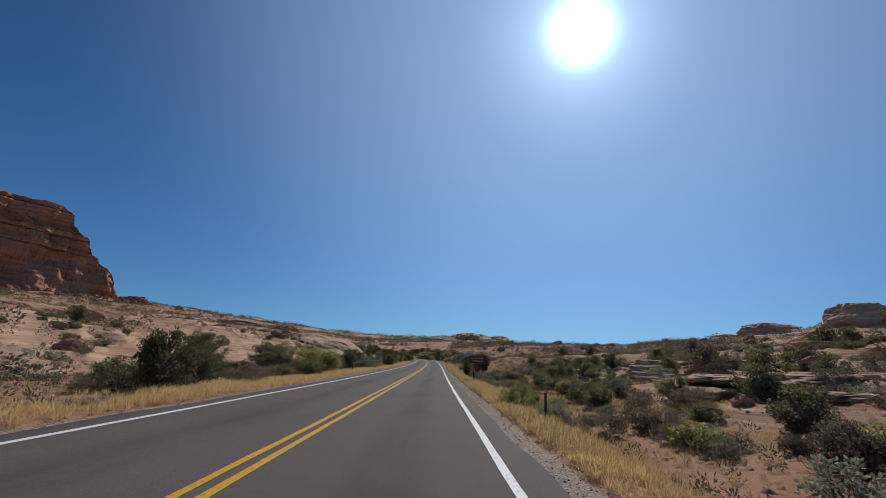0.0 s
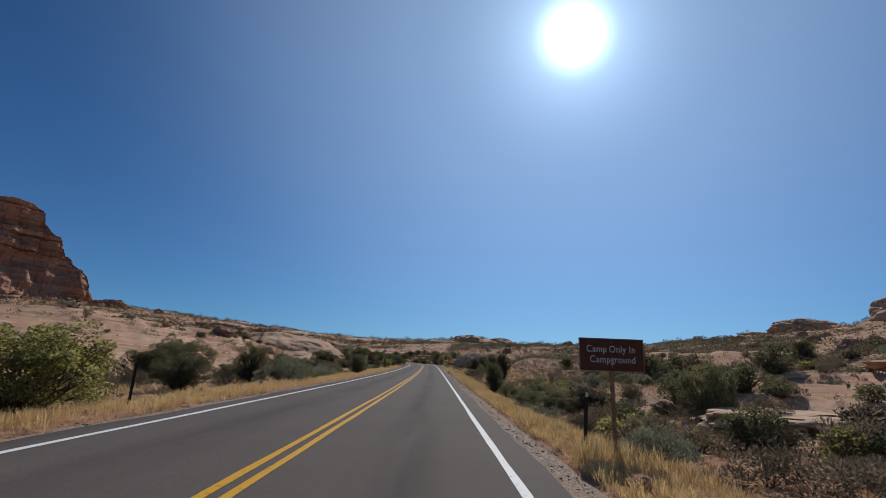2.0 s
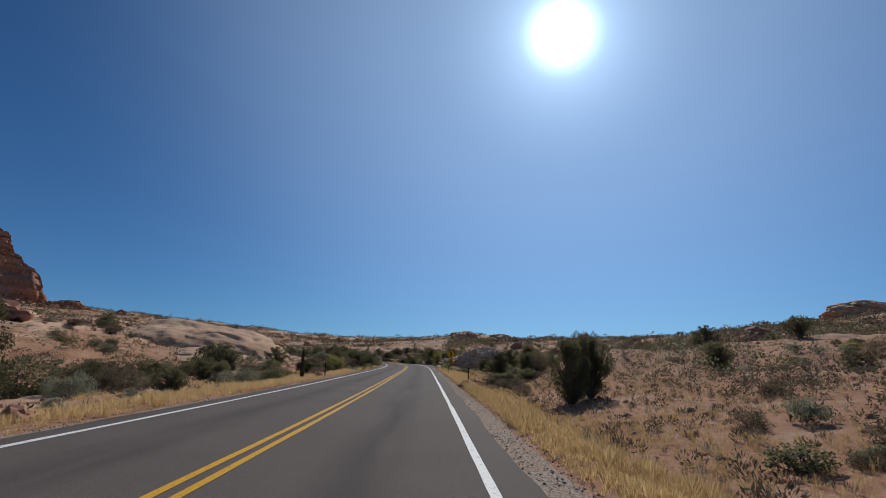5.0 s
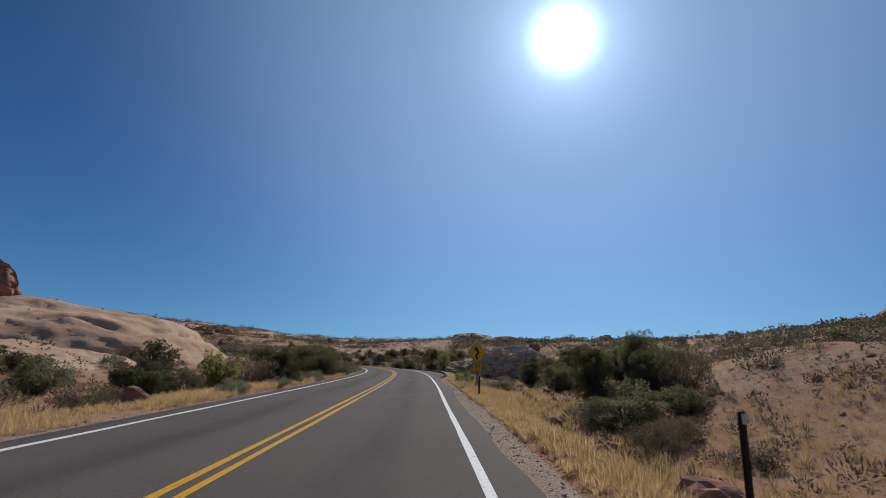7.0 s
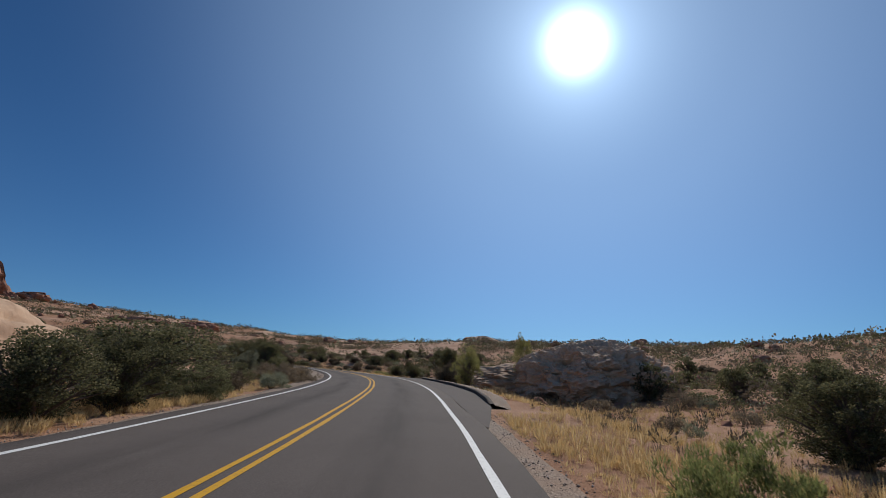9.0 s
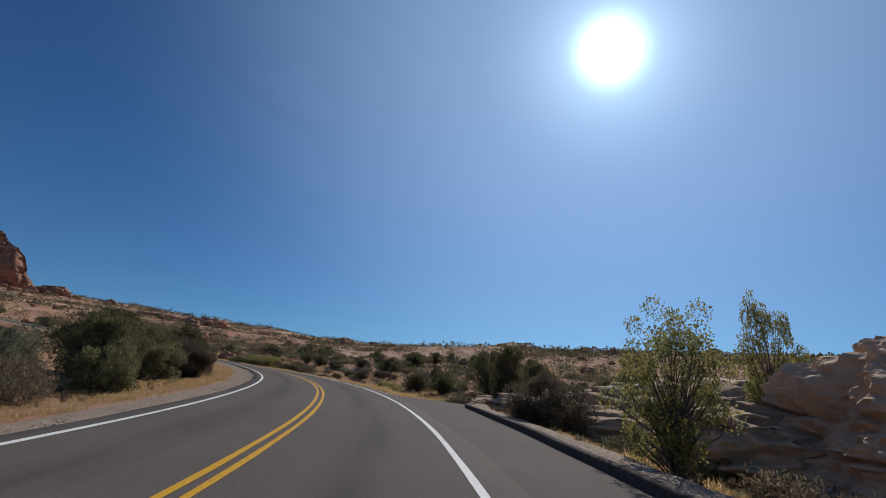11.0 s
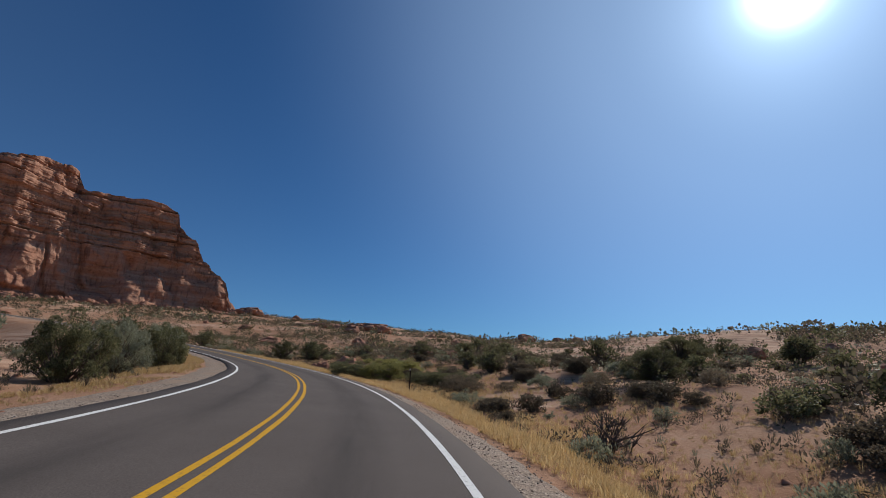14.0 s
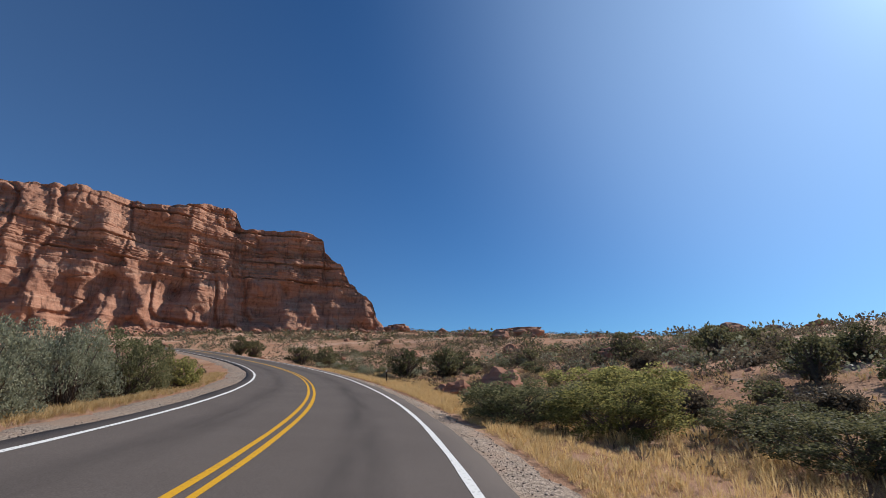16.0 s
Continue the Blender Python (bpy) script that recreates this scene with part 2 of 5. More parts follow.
def rock_mat(name, dark, mid, light, band=2.2, varnish=0.5, stain=(0.1, 0.05, 0.035), grit=3.0, deep=0.12):
    m, nt, b = mat(name, 0.92)
    v = coords(nt)
    big, fine = tex(nt, v, 0.09, 5), tex(nt, v, grit, 6, 0.65)
    layers = tex(nt, coords(nt, (0.02 * band, 0.02 * band, 0.55 * band)), 1.0, 5, 0.6, 0.4)
    c = ramp(nt, layers, [(0.3, dark), (0.48, mid), (0.66, light)])
    c = mixed(nt, grey(nt, big, 0.35, 0.7), c, mixed(nt, 0.5, c, mid))
    streak = tex(nt, coords(nt, (0.5, 0.5, 0.05)), 0.6, 5, 0.6)
    c = mixed(nt, mixed(nt, varnish, (0, 0, 0), ramp(nt, streak, [(0.52, (0, 0, 0)), (0.68, (1, 1, 1))])), c, stain)
    c = mixed(nt, 0.35, c, ramp(nt, fine, [(0.3, (0.35, 0.33, 0.3)), (0.7, (1, 1, 1))]), "MULTIPLY")
    nt.links.new(c, b.inputs["Base Color"])
    h = mixed(nt, 0.5, fine, layers)
    relief(nt, b, h, 0.7, deep)
    return m


def leaf_mat(name, a, b_, c_, glow=0.35):
    m, nt, b = mat(name, 0.6)
    out = nt.nodes["Material Output"]
    geo = nt.nodes.new("ShaderNodeNewGeometry")
    info = nt.nodes.new("ShaderNodeObjectInfo")
    col = ramp(nt, geo.outputs["Random Per Island"], [(0.0, a), (0.55, b_), (1.0, c_)])
    shade = nt.nodes.new("ShaderNodeHueSaturation")
    nt.links.new(col, shade.inputs["Color"])
    nt.links.new(grey(nt, info.outputs["Random"], -1.2, 0.6), shade.inputs["Value"])
    nt.links.new(shade.outputs[0], b.inputs["Base Color"])
    tr = nt.nodes.new("ShaderNodeBsdfTranslucent")
    nt.links.new(shade.outputs[0], tr.inputs["Color"])
    mx = nt.nodes.new("ShaderNodeMixShader")
    mx.inputs[0].default_value = glow
    nt.links.new(b.outputs[0], mx.inputs[1])
    nt.links.new(tr.outputs[0], mx.inputs[2])
    nt.links.new(mx.outputs[0], out.inputs["Surface"])
    return m


def asphalt_mat():
    m, nt, b = mat("asphalt", 0.9)
    v = coords(nt)
    uv = nt.nodes.new("ShaderNodeTexCoord")
    sep = nt.nodes.new("ShaderNodeSeparateXYZ")
    nt.links.new(uv.outputs["UV"], sep.inputs[0])
    grain, patch = tex(nt, v, 55, 3, 0.7), tex(nt, v, 0.35, 5, 0.6)
    c = ramp(nt, grain, [(0.3, (0.083, 0.069, 0.061)), (0.5, (0.125, 0.104, 0.093)), (0.72, (0.182, 0.152, 0.136))])
    c = mixed(nt, 0.5, c, ramp(nt, patch, [(0.3, (0.72, 0.72, 0.72)), (0.7, (1, 1, 1))]), "MULTIPLY")
    # oil-darkened middle of each lane
    lane = nt.nodes.new("ShaderNodeMath")
    lane.operation = "ABSOLUTE"
    nt.links.new(sep.outputs[0], lane.inputs[0])
    off = nt.nodes.new("ShaderNodeMath")
    off.operation, off.inputs[1].default_value = "SUBTRACT", 1.85
    nt.links.new(lane.outputs[0], off.inputs[0])
    ab = nt.nodes.new("ShaderNodeMath")
    ab.operation = "ABSOLUTE"
    nt.links.new(off.outputs[0], ab.inputs[0])
    oil = grey(nt, ab.outputs[0], 0.75, 0.1)
    wob = tex(nt, coords(nt, (1.5, 0.12, 1), uv=True), 1.0, 4)
    oil2 = nt.nodes.new("ShaderNodeMath")
    oil2.operation = "MULTIPLY"
    nt.links.new(oil, oil2.inputs[0])
    nt.links.new(grey(nt, wob, 0.25, 0.8), oil2.inputs[1])
    c = mixed(nt, oil2.outputs[0], c, (0.058, 0.05, 0.046))
    nt.links.new(c, b.inputs["Base Color"])
    relief(nt, b, grain, 0.35, 0.01)
    return m


def paint_mat(name, col, worn):
    m, nt, b = mat(name, 0.6)
    n = tex(nt, coords(nt), 14, 5, 0.7)
    nt.links.new(ramp(nt, n, [(0.3, worn), (0.45, col), (1.0, col)]), b.inputs["Base Color"])
    relief(nt, b, n, 0.2, 0.004)
    return m


def soil_mat():
    m, nt, b = mat("red_sand", 0.95)
    v = coords(nt)
    big, mid, fine = tex(nt, v, 0.035, 5, 0.6, 0.5), tex(nt, v, 0.35, 5, 0.65), tex(nt, v, 9, 5, 0.7)
    c = ramp(nt, big, [(0.32, (0.49, 0.3, 0.195)), (0.5, (0.44, 0.24, 0.145)), (0.68, (0.51, 0.325, 0.215))])
    c = mixed(nt, grey(nt, mid, 0.5, 0.75), c, (0.3, 0.15, 0.08))
    c = mixed(nt, grey(nt, mid, 0.42, 0.28), c, (0.5, 0.36, 0.26))
    # bare pale rock where the ground is rocky
    at_ = nt.nodes.new("ShaderNodeAttribute")
    at_.attribute_name = "bare_rock"
    layers = tex(nt, coords(nt, (0.06, 0.06, 2.2)), 1.0, 5, 0.6, 0.6)
    stone = ramp(nt, layers, [(0.32, (0.31, 0.165, 0.105)), (0.46, (0.52, 0.315, 0.21)), (0.62, (0.64, 0.44, 0.31))])
    stone = mixed(nt, grey(nt, tex(nt, v, 0.16, 5, 0.65), 0.55, 0.75), stone, (0.26, 0.15, 0.1))
    edge = nt.nodes.new("ShaderNodeMath")
    edge.operation = "ADD"
    nt.links.new(at_.outputs["Fac"], edge.inputs[0])
    nt.links.new(grey(nt, mid, 0.2, 1.0), edge.inputs[1])
    c = mixed(nt, grey(nt, edge.outputs[0], 0.65, 0.9), c, stone)
    c = mixed(nt, 0.5, c, ramp(nt, fine, [(0.3, (0.45, 0.42, 0.4)), (0.65, (1, 1, 1))]), "MULTIPLY")
    nt.links.new(c, b.inputs["Base Color"])
    relief(nt, b, mixed(nt, 0.4, fine, mid), 0.9, 0.15)
    return m


def plain_mat(name, col, rough=0.6, metal=0.0, vary=0.25, scale=12.0):
    m, nt, b = mat(name, rough)
    b.inputs["Metallic"].default_value = metal
    n = tex(nt, coords(nt), scale, 5, 0.65)
    nt.links.new(mixed(nt, vary, col, ramp(nt, n, [(0.3, tuple(x * 0.35 for x in col)), (0.7, tuple(min(1, x * 1.35) for x in col))])), b.inputs["Base Color"])
    relief(nt, b, n, 0.25, 0.01)
    return m


def gravel_mat(name="gravel", k=1.0):
    m, nt, b = mat(name, 0.95)
    v = coords(nt)
    vor = nt.nodes.new("ShaderNodeTexVoronoi")
    vor.inputs["Scale"].default_value = 26
    nt.links.new(v, vor.inputs["Vector"])
    n = tex(nt, v, 0.8, 4)
    c = ramp(nt, vor.outputs["Color"], [(0.1, (0.165, 0.128, 0.1)), (0.5, (0.295, 0.23, 0.18)), (0.9, (0.45, 0.36, 0.285))])
    c = mixed(nt, grey(nt, n, 0.45, 0.7), c, (0.34, 0.24, 0.175))
    c = mixed(nt, 1.0, c, (k, k, k), "MULTIPLY")
    nt.links.new(c, b.inputs["Base Color"])
    relief(nt, b, vor.outputs["Distance"], 0.8, 0.03)
    return m


ASPHALT_M, GRAVEL_M, SOIL_M = asphalt_mat(), gravel_mat(), soil_mat()
WHITE_M = paint_mat("white_road_paint", (0.72, 0.71, 0.68), (0.25, 0.24, 0.23))
YELLOW_M = paint_mat("yellow_road_paint", (0.62, 0.33, 0.025), (0.22, 0.14, 0.05))
CLIFF_M = rock_mat("red_sandstone", (0.32, 0.15, 0.098), (0.43, 0.22, 0.145), (0.54, 0.315, 0.215), 0.35, 0.65, (0.12, 0.06, 0.045), 0.45, 1.6)
SLICK_M = rock_mat("pale_slickrock", (0.41, 0.25, 0.16), (0.53, 0.35, 0.235), (0.62, 0.44, 0.305), 0.9, 0.4, (0.27, 0.15, 0.095), 1.6, 0.25)
LEDGE_M = rock_mat("tan_sandstone", (0.42, 0.28, 0.19), (0.56, 0.4, 0.285), (0.66, 0.5, 0.37), 0.8, 0.35, (0.24, 0.15, 0.1), 2.0, 0.2)
BOULDER_M = rock_mat("red_boulder", (0.27, 0.12, 0.08), (0.38, 0.19, 0.125), (0.48, 0.27, 0.19), 5.0, 0.3)
JUNIPER_M = leaf_mat("juniper_green", (0.085, 0.088, 0.043), (0.15, 0.143, 0.07), (0.24, 0.215, 0.115), 0.44)
OAK_M = leaf_mat("dark_leaf_green", (0.11, 0.11, 0.055), (0.185, 0.18, 0.088), (0.31, 0.285, 0.15), 0.44)
SAGE_M = leaf_mat("sage_grey_green", (0.17, 0.175, 0.115), (0.25, 0.255, 0.17), (0.36, 0.36, 0.245), 0.4)
BRUSH_M = leaf_mat("dry_brush", (0.129, 0.1, 0.0696), (0.206, 0.161, 0.11), (0.335, 0.258, 0.167), 0.35)
RABBIT_M = leaf_mat("rabbitbrush_green", (0.15, 0.175, 0.06), (0.24, 0.26, 0.095), (0.37, 0.36, 0.14), 0.5)
YELLOW_LEAF_M = leaf_mat("yellowing_leaf", (0.16, 0.165, 0.06), (0.27, 0.255, 0.09), (0.42, 0.36, 0.13), 0.62)
SCRUB_M = leaf_mat("brown_scrub", (0.0864, 0.0672, 0.0499), (0.134, 0.106, 0.0749), (0.211, 0.168, 0.11), 0.4)
GRASS_M = leaf_mat("dry_grass", (0.48, 0.32, 0.135), (0.65, 0.455, 0.21), (0.79, 0.6, 0.33), 0.45)
BARK_M = plain_mat("grey_bark", (0.13, 0.1, 0.08), 0.9, 0, 0.6, 18)


# ---- structure ----
def mesh_ob(name, verts, faces, material, parent=None, label="", smooth=False):
    me = bpy.data.meshes.new(name)
    if isinstance(faces, np.ndarray):
        v, f = np.asarray(verts, np.float32), np.asarray(faces, np.int32)
        me.vertices.add(len(v))
        me.vertices.foreach_set("co", v.ravel())
        me.loops.add(f.size)
        me.loops.foreach_set("vertex_index", f.ravel())
        me.polygons.add(len(f))
        me.polygons.foreach_set("loop_start", np.arange(0, f.size, f.shape[1], dtype=np.int32))
    else:
        me.from_pydata([tuple(map(float, v)) for v in verts], [], [tuple(map(int, f)) for f in faces])
    me.materials.append(material)
    if smooth:
        me.polygons.foreach_set("use_smooth", [True] * len(me.polygons))
    me.update()
    ob = new(name, me)
    if parent:
        ob.parent = parent
    if label:
        tagged(ob, label)
    return ob


def part(name, bm, material, parent=None, label="", smooth=False):
    me = bpy.data.meshes.new(name)
    bm.to_mesh(me)
    bm.free()
    me.materials.append(material)
    if smooth:
        me.polygons.foreach_set("use_smooth", [True] * len(me.polygons))
    ob = new(name, me)
    if parent:
        ob.parent = parent
    if label:
        tagged(ob, label)
    return ob


def grid_faces(n, m, flip=False):
    i, j = np.meshgrid(np.arange(n - 1), np.arange(m - 1), indexing="ij")
    a = (i * m + j).ravel()
    f = np.stack([a, a + m, a + m + 1, a + 1], 1)
    return f[:, ::-1] if flip else f


def sheet(name, pts, material, smooth=True, uv=None, flip=False, parent=None):
    n, m = pts.shape[:2]
    ob = mesh_ob(name, pts.reshape(-1, 3), grid_faces(n, m, flip), material, parent, smooth=smooth)
    if uv is not None:
        layer = ob.data.uv_layers.new(name="UVMap")
        vi = np.zeros(len(ob.data.loops), int)
        ob.data.loops.foreach_get("vertex_index", vi)
        layer.data.foreach_set("uv", uv.reshape(-1, 2)[vi].ravel())
    return ob


def spaced(*runs):
    out = []
    for a, b, step in runs:
        out += list(np.arange(a, b, step))
    return np.array(out + [runs[-1][1]])


def make_ground():
    gx = spaced((-4500, -1200, 300), (-1200, -600, 30), (-600, -220, 9), (-220, -90, 4), (-90, -50, 1.6), (-50, 52, 0.8), (52, 70, 1.6), (70, 300, 4.0), (300, 600, 25), (600, 1200, 100), (1200, 4500, 300))
    gy = spaced((-1500, -200, 130), (-200, -20, 15), (-20, 6, 3), (6, 340, 0.9), (340, 440, 2.5), (440, 800, 6), (800, 1400, 40), (1400, 4500, 300))
    xx, yy = np.meshgrid(gx, gy, indexing="ij")
    zz = land(xx, yy)
    ob = sheet("ground", np.stack([xx, yy, zz], -1), SOIL_M)
    idx, q = near_road(xx, yy)
    bare = rockiness(xx, yy).ravel() * ease(8.5, 13, np.abs(q))
    layer = ob.data.attributes.new("bare_rock", "FLOAT", "POINT")
    layer.data.foreach_set("value", bare.astype(np.float32))
    tagged(ob, "red sandy desert ground with pale stony patches", "ground", kind="structure")


def make_road():
    s = np.arange(0, DIST[-1], 1.0)
    qs = np.array([-ASPHALT - 0.12, -ASPHALT, -3.4, -2.2, -1.1, 0, 1.1, 2.2, 3.4, ASPHALT, ASPHALT + 0.12])
    drop = np.array([-0.2, 0, 0, 0, 0, 0, 0, 0, 0, 0, -0.2])
    ss, qq = np.meshgrid(s, qs, indexing="ij")
    edge = 0.07 * fbm(ss / 3.1, qq * 7, 1.0, 3) * (np.abs(qq) > 4)
    pts = road_at(ss, qq + edge) + np.stack([0 * qq, 0 * qq, np.broadcast_to(drop, qq.shape)], -1)
    road = sheet("road", pts, ASPHALT_M, uv=np.stack([qq, ss], -1), flip=True)
    tagged(road, "grey two-lane asphalt road with worn surface", "road", kind="structure")
    for name, q0, q1, m_, text in (("edge_line", LANE - 0.07, LANE + 0.07, WHITE_M, "white painted edge line on asphalt"), ("edge_line", -LANE - 0.07, -LANE + 0.07, WHITE_M, "white painted edge line on asphalt"), ("centre_line", 0.075, 0.195, YELLOW_M, "yellow painted centre line stripe"), ("centre_line", -0.195, -0.075, YELLOW_M, "yellow painted centre line stripe")):
        q = np.array([q0, q1])
        s2, q2 = np.meshgrid(s, q, indexing="ij")
        ob = sheet(name, road_at(s2, q2 + 0.012 * fbm(s2 / 2.0, q2 * 9, 3.0, 2), 0.006), m_, flip=True)
        tagged(ob, text, "road marking", kind="structure")
    for side, far in ((1, 0.85), (-1, 0.95)):
        q = np.array([0, 0.3, 0.6, 0.85, far, far + 0.4])
        more = 0.8 * ease(235, 265, np.arange(0, DIST[-1], 0.6))[:, None] if side < 0 else 0.4 * ease(270, 300, np.arange(0, DIST[-1], 0.6))[:, None]
        s2, q2 = np.meshgrid(np.arange(0, DIST[-1], 0.6), q, indexing="ij")
        wob = 0.3 * fbm(s2 / 4.0, q2 * 0 + side * 5, 2.0, 3) * ease(0.5, 1.5, q2)
        pts = road_at(s2, side * (ASPHALT - 0.05 + q2 + wob + more * ease(0.2, 1.1, q2)), -0.03)
        pts[..., 2] += -0.03 - 0.05 * q2 - 0.35 * ease(far - 0.3, far + 0.5, q2) + 0.02 * fbm(s2 * 1.3, q2 * 3, 6.0, 3)
        ob = sheet("gravel_shoulder", pts, GRAVEL_M, flip=side > 0)
        tagged(ob, "grey-brown gravel road shoulder", "road shoulder", kind="structure")


# the wall of the cliff, from its nose to the south-west: northing, height of the foot, of the ledge break and of the rim
CLIFF = [(668, 76, 80, 80), (652, 75, 84, 86), (649, 75, 88, 93), (646, 75, 94, 106), (638, 76, 102, 115), (627, 76, 107, 128), (619, 76, 110, 142), (611, 76, 113, 150), (602, 76, 116, 159), (600, 76, 117, 173), (592, 76, 119, 176), (580, 76, 122, 180),
         (530, 77, 121, 176), (526, 78, 120, 178), (520, 78, 119, 194), (499, 77, 117, 195), (435, 77, 111, 179), (430, 77, 110, 184), (384, 80, 107, 183), (349, 80, 107, 176), (330, 80, 107, 178), (180, 80, 107, 178)]


def make_cliff():
    """Massive lower wall with joints and hollows, and above it beds of uneven thickness, each broken into blocks."""
    tab = np.array(CLIFF[::-1], float)
    n = np.concatenate([np.arange(180, 340, 4.0), np.arange(340, 668.1, 0.9)])
    foot, brk, rim = (np.interp(n, tab[:, 0], tab[:, k]) for k in range(1, 4))
    foot_x = -413 - 0.504 * np.minimum(653 - n, 123) - 0.1 * np.maximum(530 - n, 0) - 0.9 * np.maximum(n - 653, 0)
    rim = rim + 1.2 * fbm(n / 7, n * 0, 1.0, 3) * ease(660, 640, n)
    rows = 330
    v = np.linspace(0, 1, rows)
    nn, vv = np.meshgrid(n, v, indexing="ij")
    base = foot - 25
    zz = base[:, None] + (rim - base)[:, None] * vv
    hh, hb = zz - foot[:, None], zz - brk[:, None]
    # beds: boundaries at uneven heights that dip gently along the wall
    rs = np.random.RandomState(12)
    thick = rs.choice([1.6, 2.4, 3.6, 5.5, 8.0, 12.0], 70, p=[0.2, 0.22, 0.2, 0.18, 0.13, 0.07])
    tops = np.cumsum(thick) + 50
    hard = rs.uniform(-1, 1, 71) * 2.2 + np.where(np.r_[thick, 3] > 3, 1.6, -1.2)
    level = zz + 0.02 * (nn - 560) + 0.8 * fbm(nn / 45, zz / 30, 3.0, 3)
    bed = np.searchsorted(tops, level)
    low = np.r_[50, tops][bed]
    high = np.r_[tops, 400][bed]
    f = (level - low) / (high - low)
    # blocks along each bed
    period = 9.0 + 22 * hashed(bed.astype(np.int64), 3, 7)
    k = nn / period + 13.7 * hashed(bed.astype(np.int64), 5, 1) + 0.25 * vnoise(nn / 9, zz / 5, 15.0)
    cell = np.floor(k).astype(np.int64)
    joint = 1 - ease(0, 0.09, np.minimum(k - cell, 1 - (k - cell)))
    proud = 4.2 * (hashed(bed.astype(np.int64), cell, 11) - 0.5)
    brow = 1.3 * ease(0.62, 0.95, f) - 1.1 * (1 - ease(0, 0.25, f))
    patchy = 0.25 + 1.5 * np.abs(vnoise(nn / 42, bed * 1.7, 61.0))
    beds = hard[np.clip(bed, 0, 70)] * patchy + proud + brow - 1.0 * joint
    # the massive wall below: buttresses, hollows, upright joints
    big = 11 * fbm(nn / 48, zz / 60, 11.0, 3) + 5.5 * fbm(nn / 15, zz / 22, 13.0, 3)
    crack = 5.0 * (1 - ease(0, 0.2, np.abs(vnoise(nn / 26, zz / 50, 21.0)))) + 1.6 * (1 - ease(0, 0.16, np.abs(vnoise(nn / 8, zz / 16, 25.0))))
    knob = 13 * np.exp(-((nn - 492) / 10) ** 2 - ((hb + 14) / 13) ** 2) + 13 * np.exp(-((nn - 412) / 10) ** 2 - ((hb - 38) / 15) ** 2) + 5 * np.exp(-((nn - 640) / 7) ** 2 - ((hb + 12) / 12) ** 2) + 5 * np.exp(-((nn - 590) / 6) ** 2 - ((hb - 2) / 26) ** 2)
    hollow = 11 * np.exp(-((nn - 470) / 10) ** 2 - ((hb + 12) / 10) ** 2) + 9 * np.exp(-((nn - 440) / 17) ** 2 - ((hb - 46) / 22) ** 2) + 7 * np.exp(-((nn - 400) / 14) ** 2 - ((hb - 30) / 20) ** 2) + 5 * np.exp(-((nn - 545) / 5) ** 2 - ((hb - 40) / 30) ** 2)
    upper = ease(-4, 3, hb + 3 * fbm(nn / 25, nn * 0, 9.0, 2))
    smooth_top = ease(24, 44, hb) * ease(440, 415, nn)          # a rounded massive bay in the upper wall
    layered = upper * (1 - 0.75 * smooth_top)
    back = 0.05 * np.maximum(hh, 0) + upper * (2.5 + 0.15 * np.maximum(hb, 0)) + 3 * ease(64, 72, hb + 3 * fbm(nn / 30, nn * 0, 19.0, 2)) * ease(560, 545, nn)
    out = big * (1 - 0.35 * upper) + knob - hollow - crack * (1 - 0.55 * layered) + beds * (0.12 + 0.88 * layered)
    out = out + 0.6 * fbm(nn / 4.5, zz / 3.2, 41.0, 4) + 3 * np.exp(-np.maximum(hh + 2, 0) / 5)
    nose = ease(668, 640, nn)
    deep = out * (0.25 + 0.75 * nose) - back * (0.5 + 0.5 * nose)
    pts = np.stack([foot_x[:, None] + 0.893 * deep, nn - 0.45 * deep, zz], -1)
    cap = []
    for d, dz in ((4, 1.0), (14, 2.2), (40, 1.0), (90, -40), (140, -150)):
        c = pts[:, -1].copy()
        c[:, :2] += np.array([-0.893, 0.45]) * d
        c[:, 2] += dz + 0.8 * fbm(n / 8, n * 0 + d, 2.0, 2)
        cap.append(c)
    pts = np.concatenate([pts, np.stack(cap, 1)], 1)
    ob = sheet("cliff", pts, CLIFF_M, smooth=False, flip=True)
    tagged(ob, "tall layered red sandstone cliff with dark varnish", "cliff", kind="structure")


make_ground()
make_road()
make_cliff()


# ---- rocks ----
def ground_z(x, y):
    return float(land(np.array([x]), np.array([y]))[0])


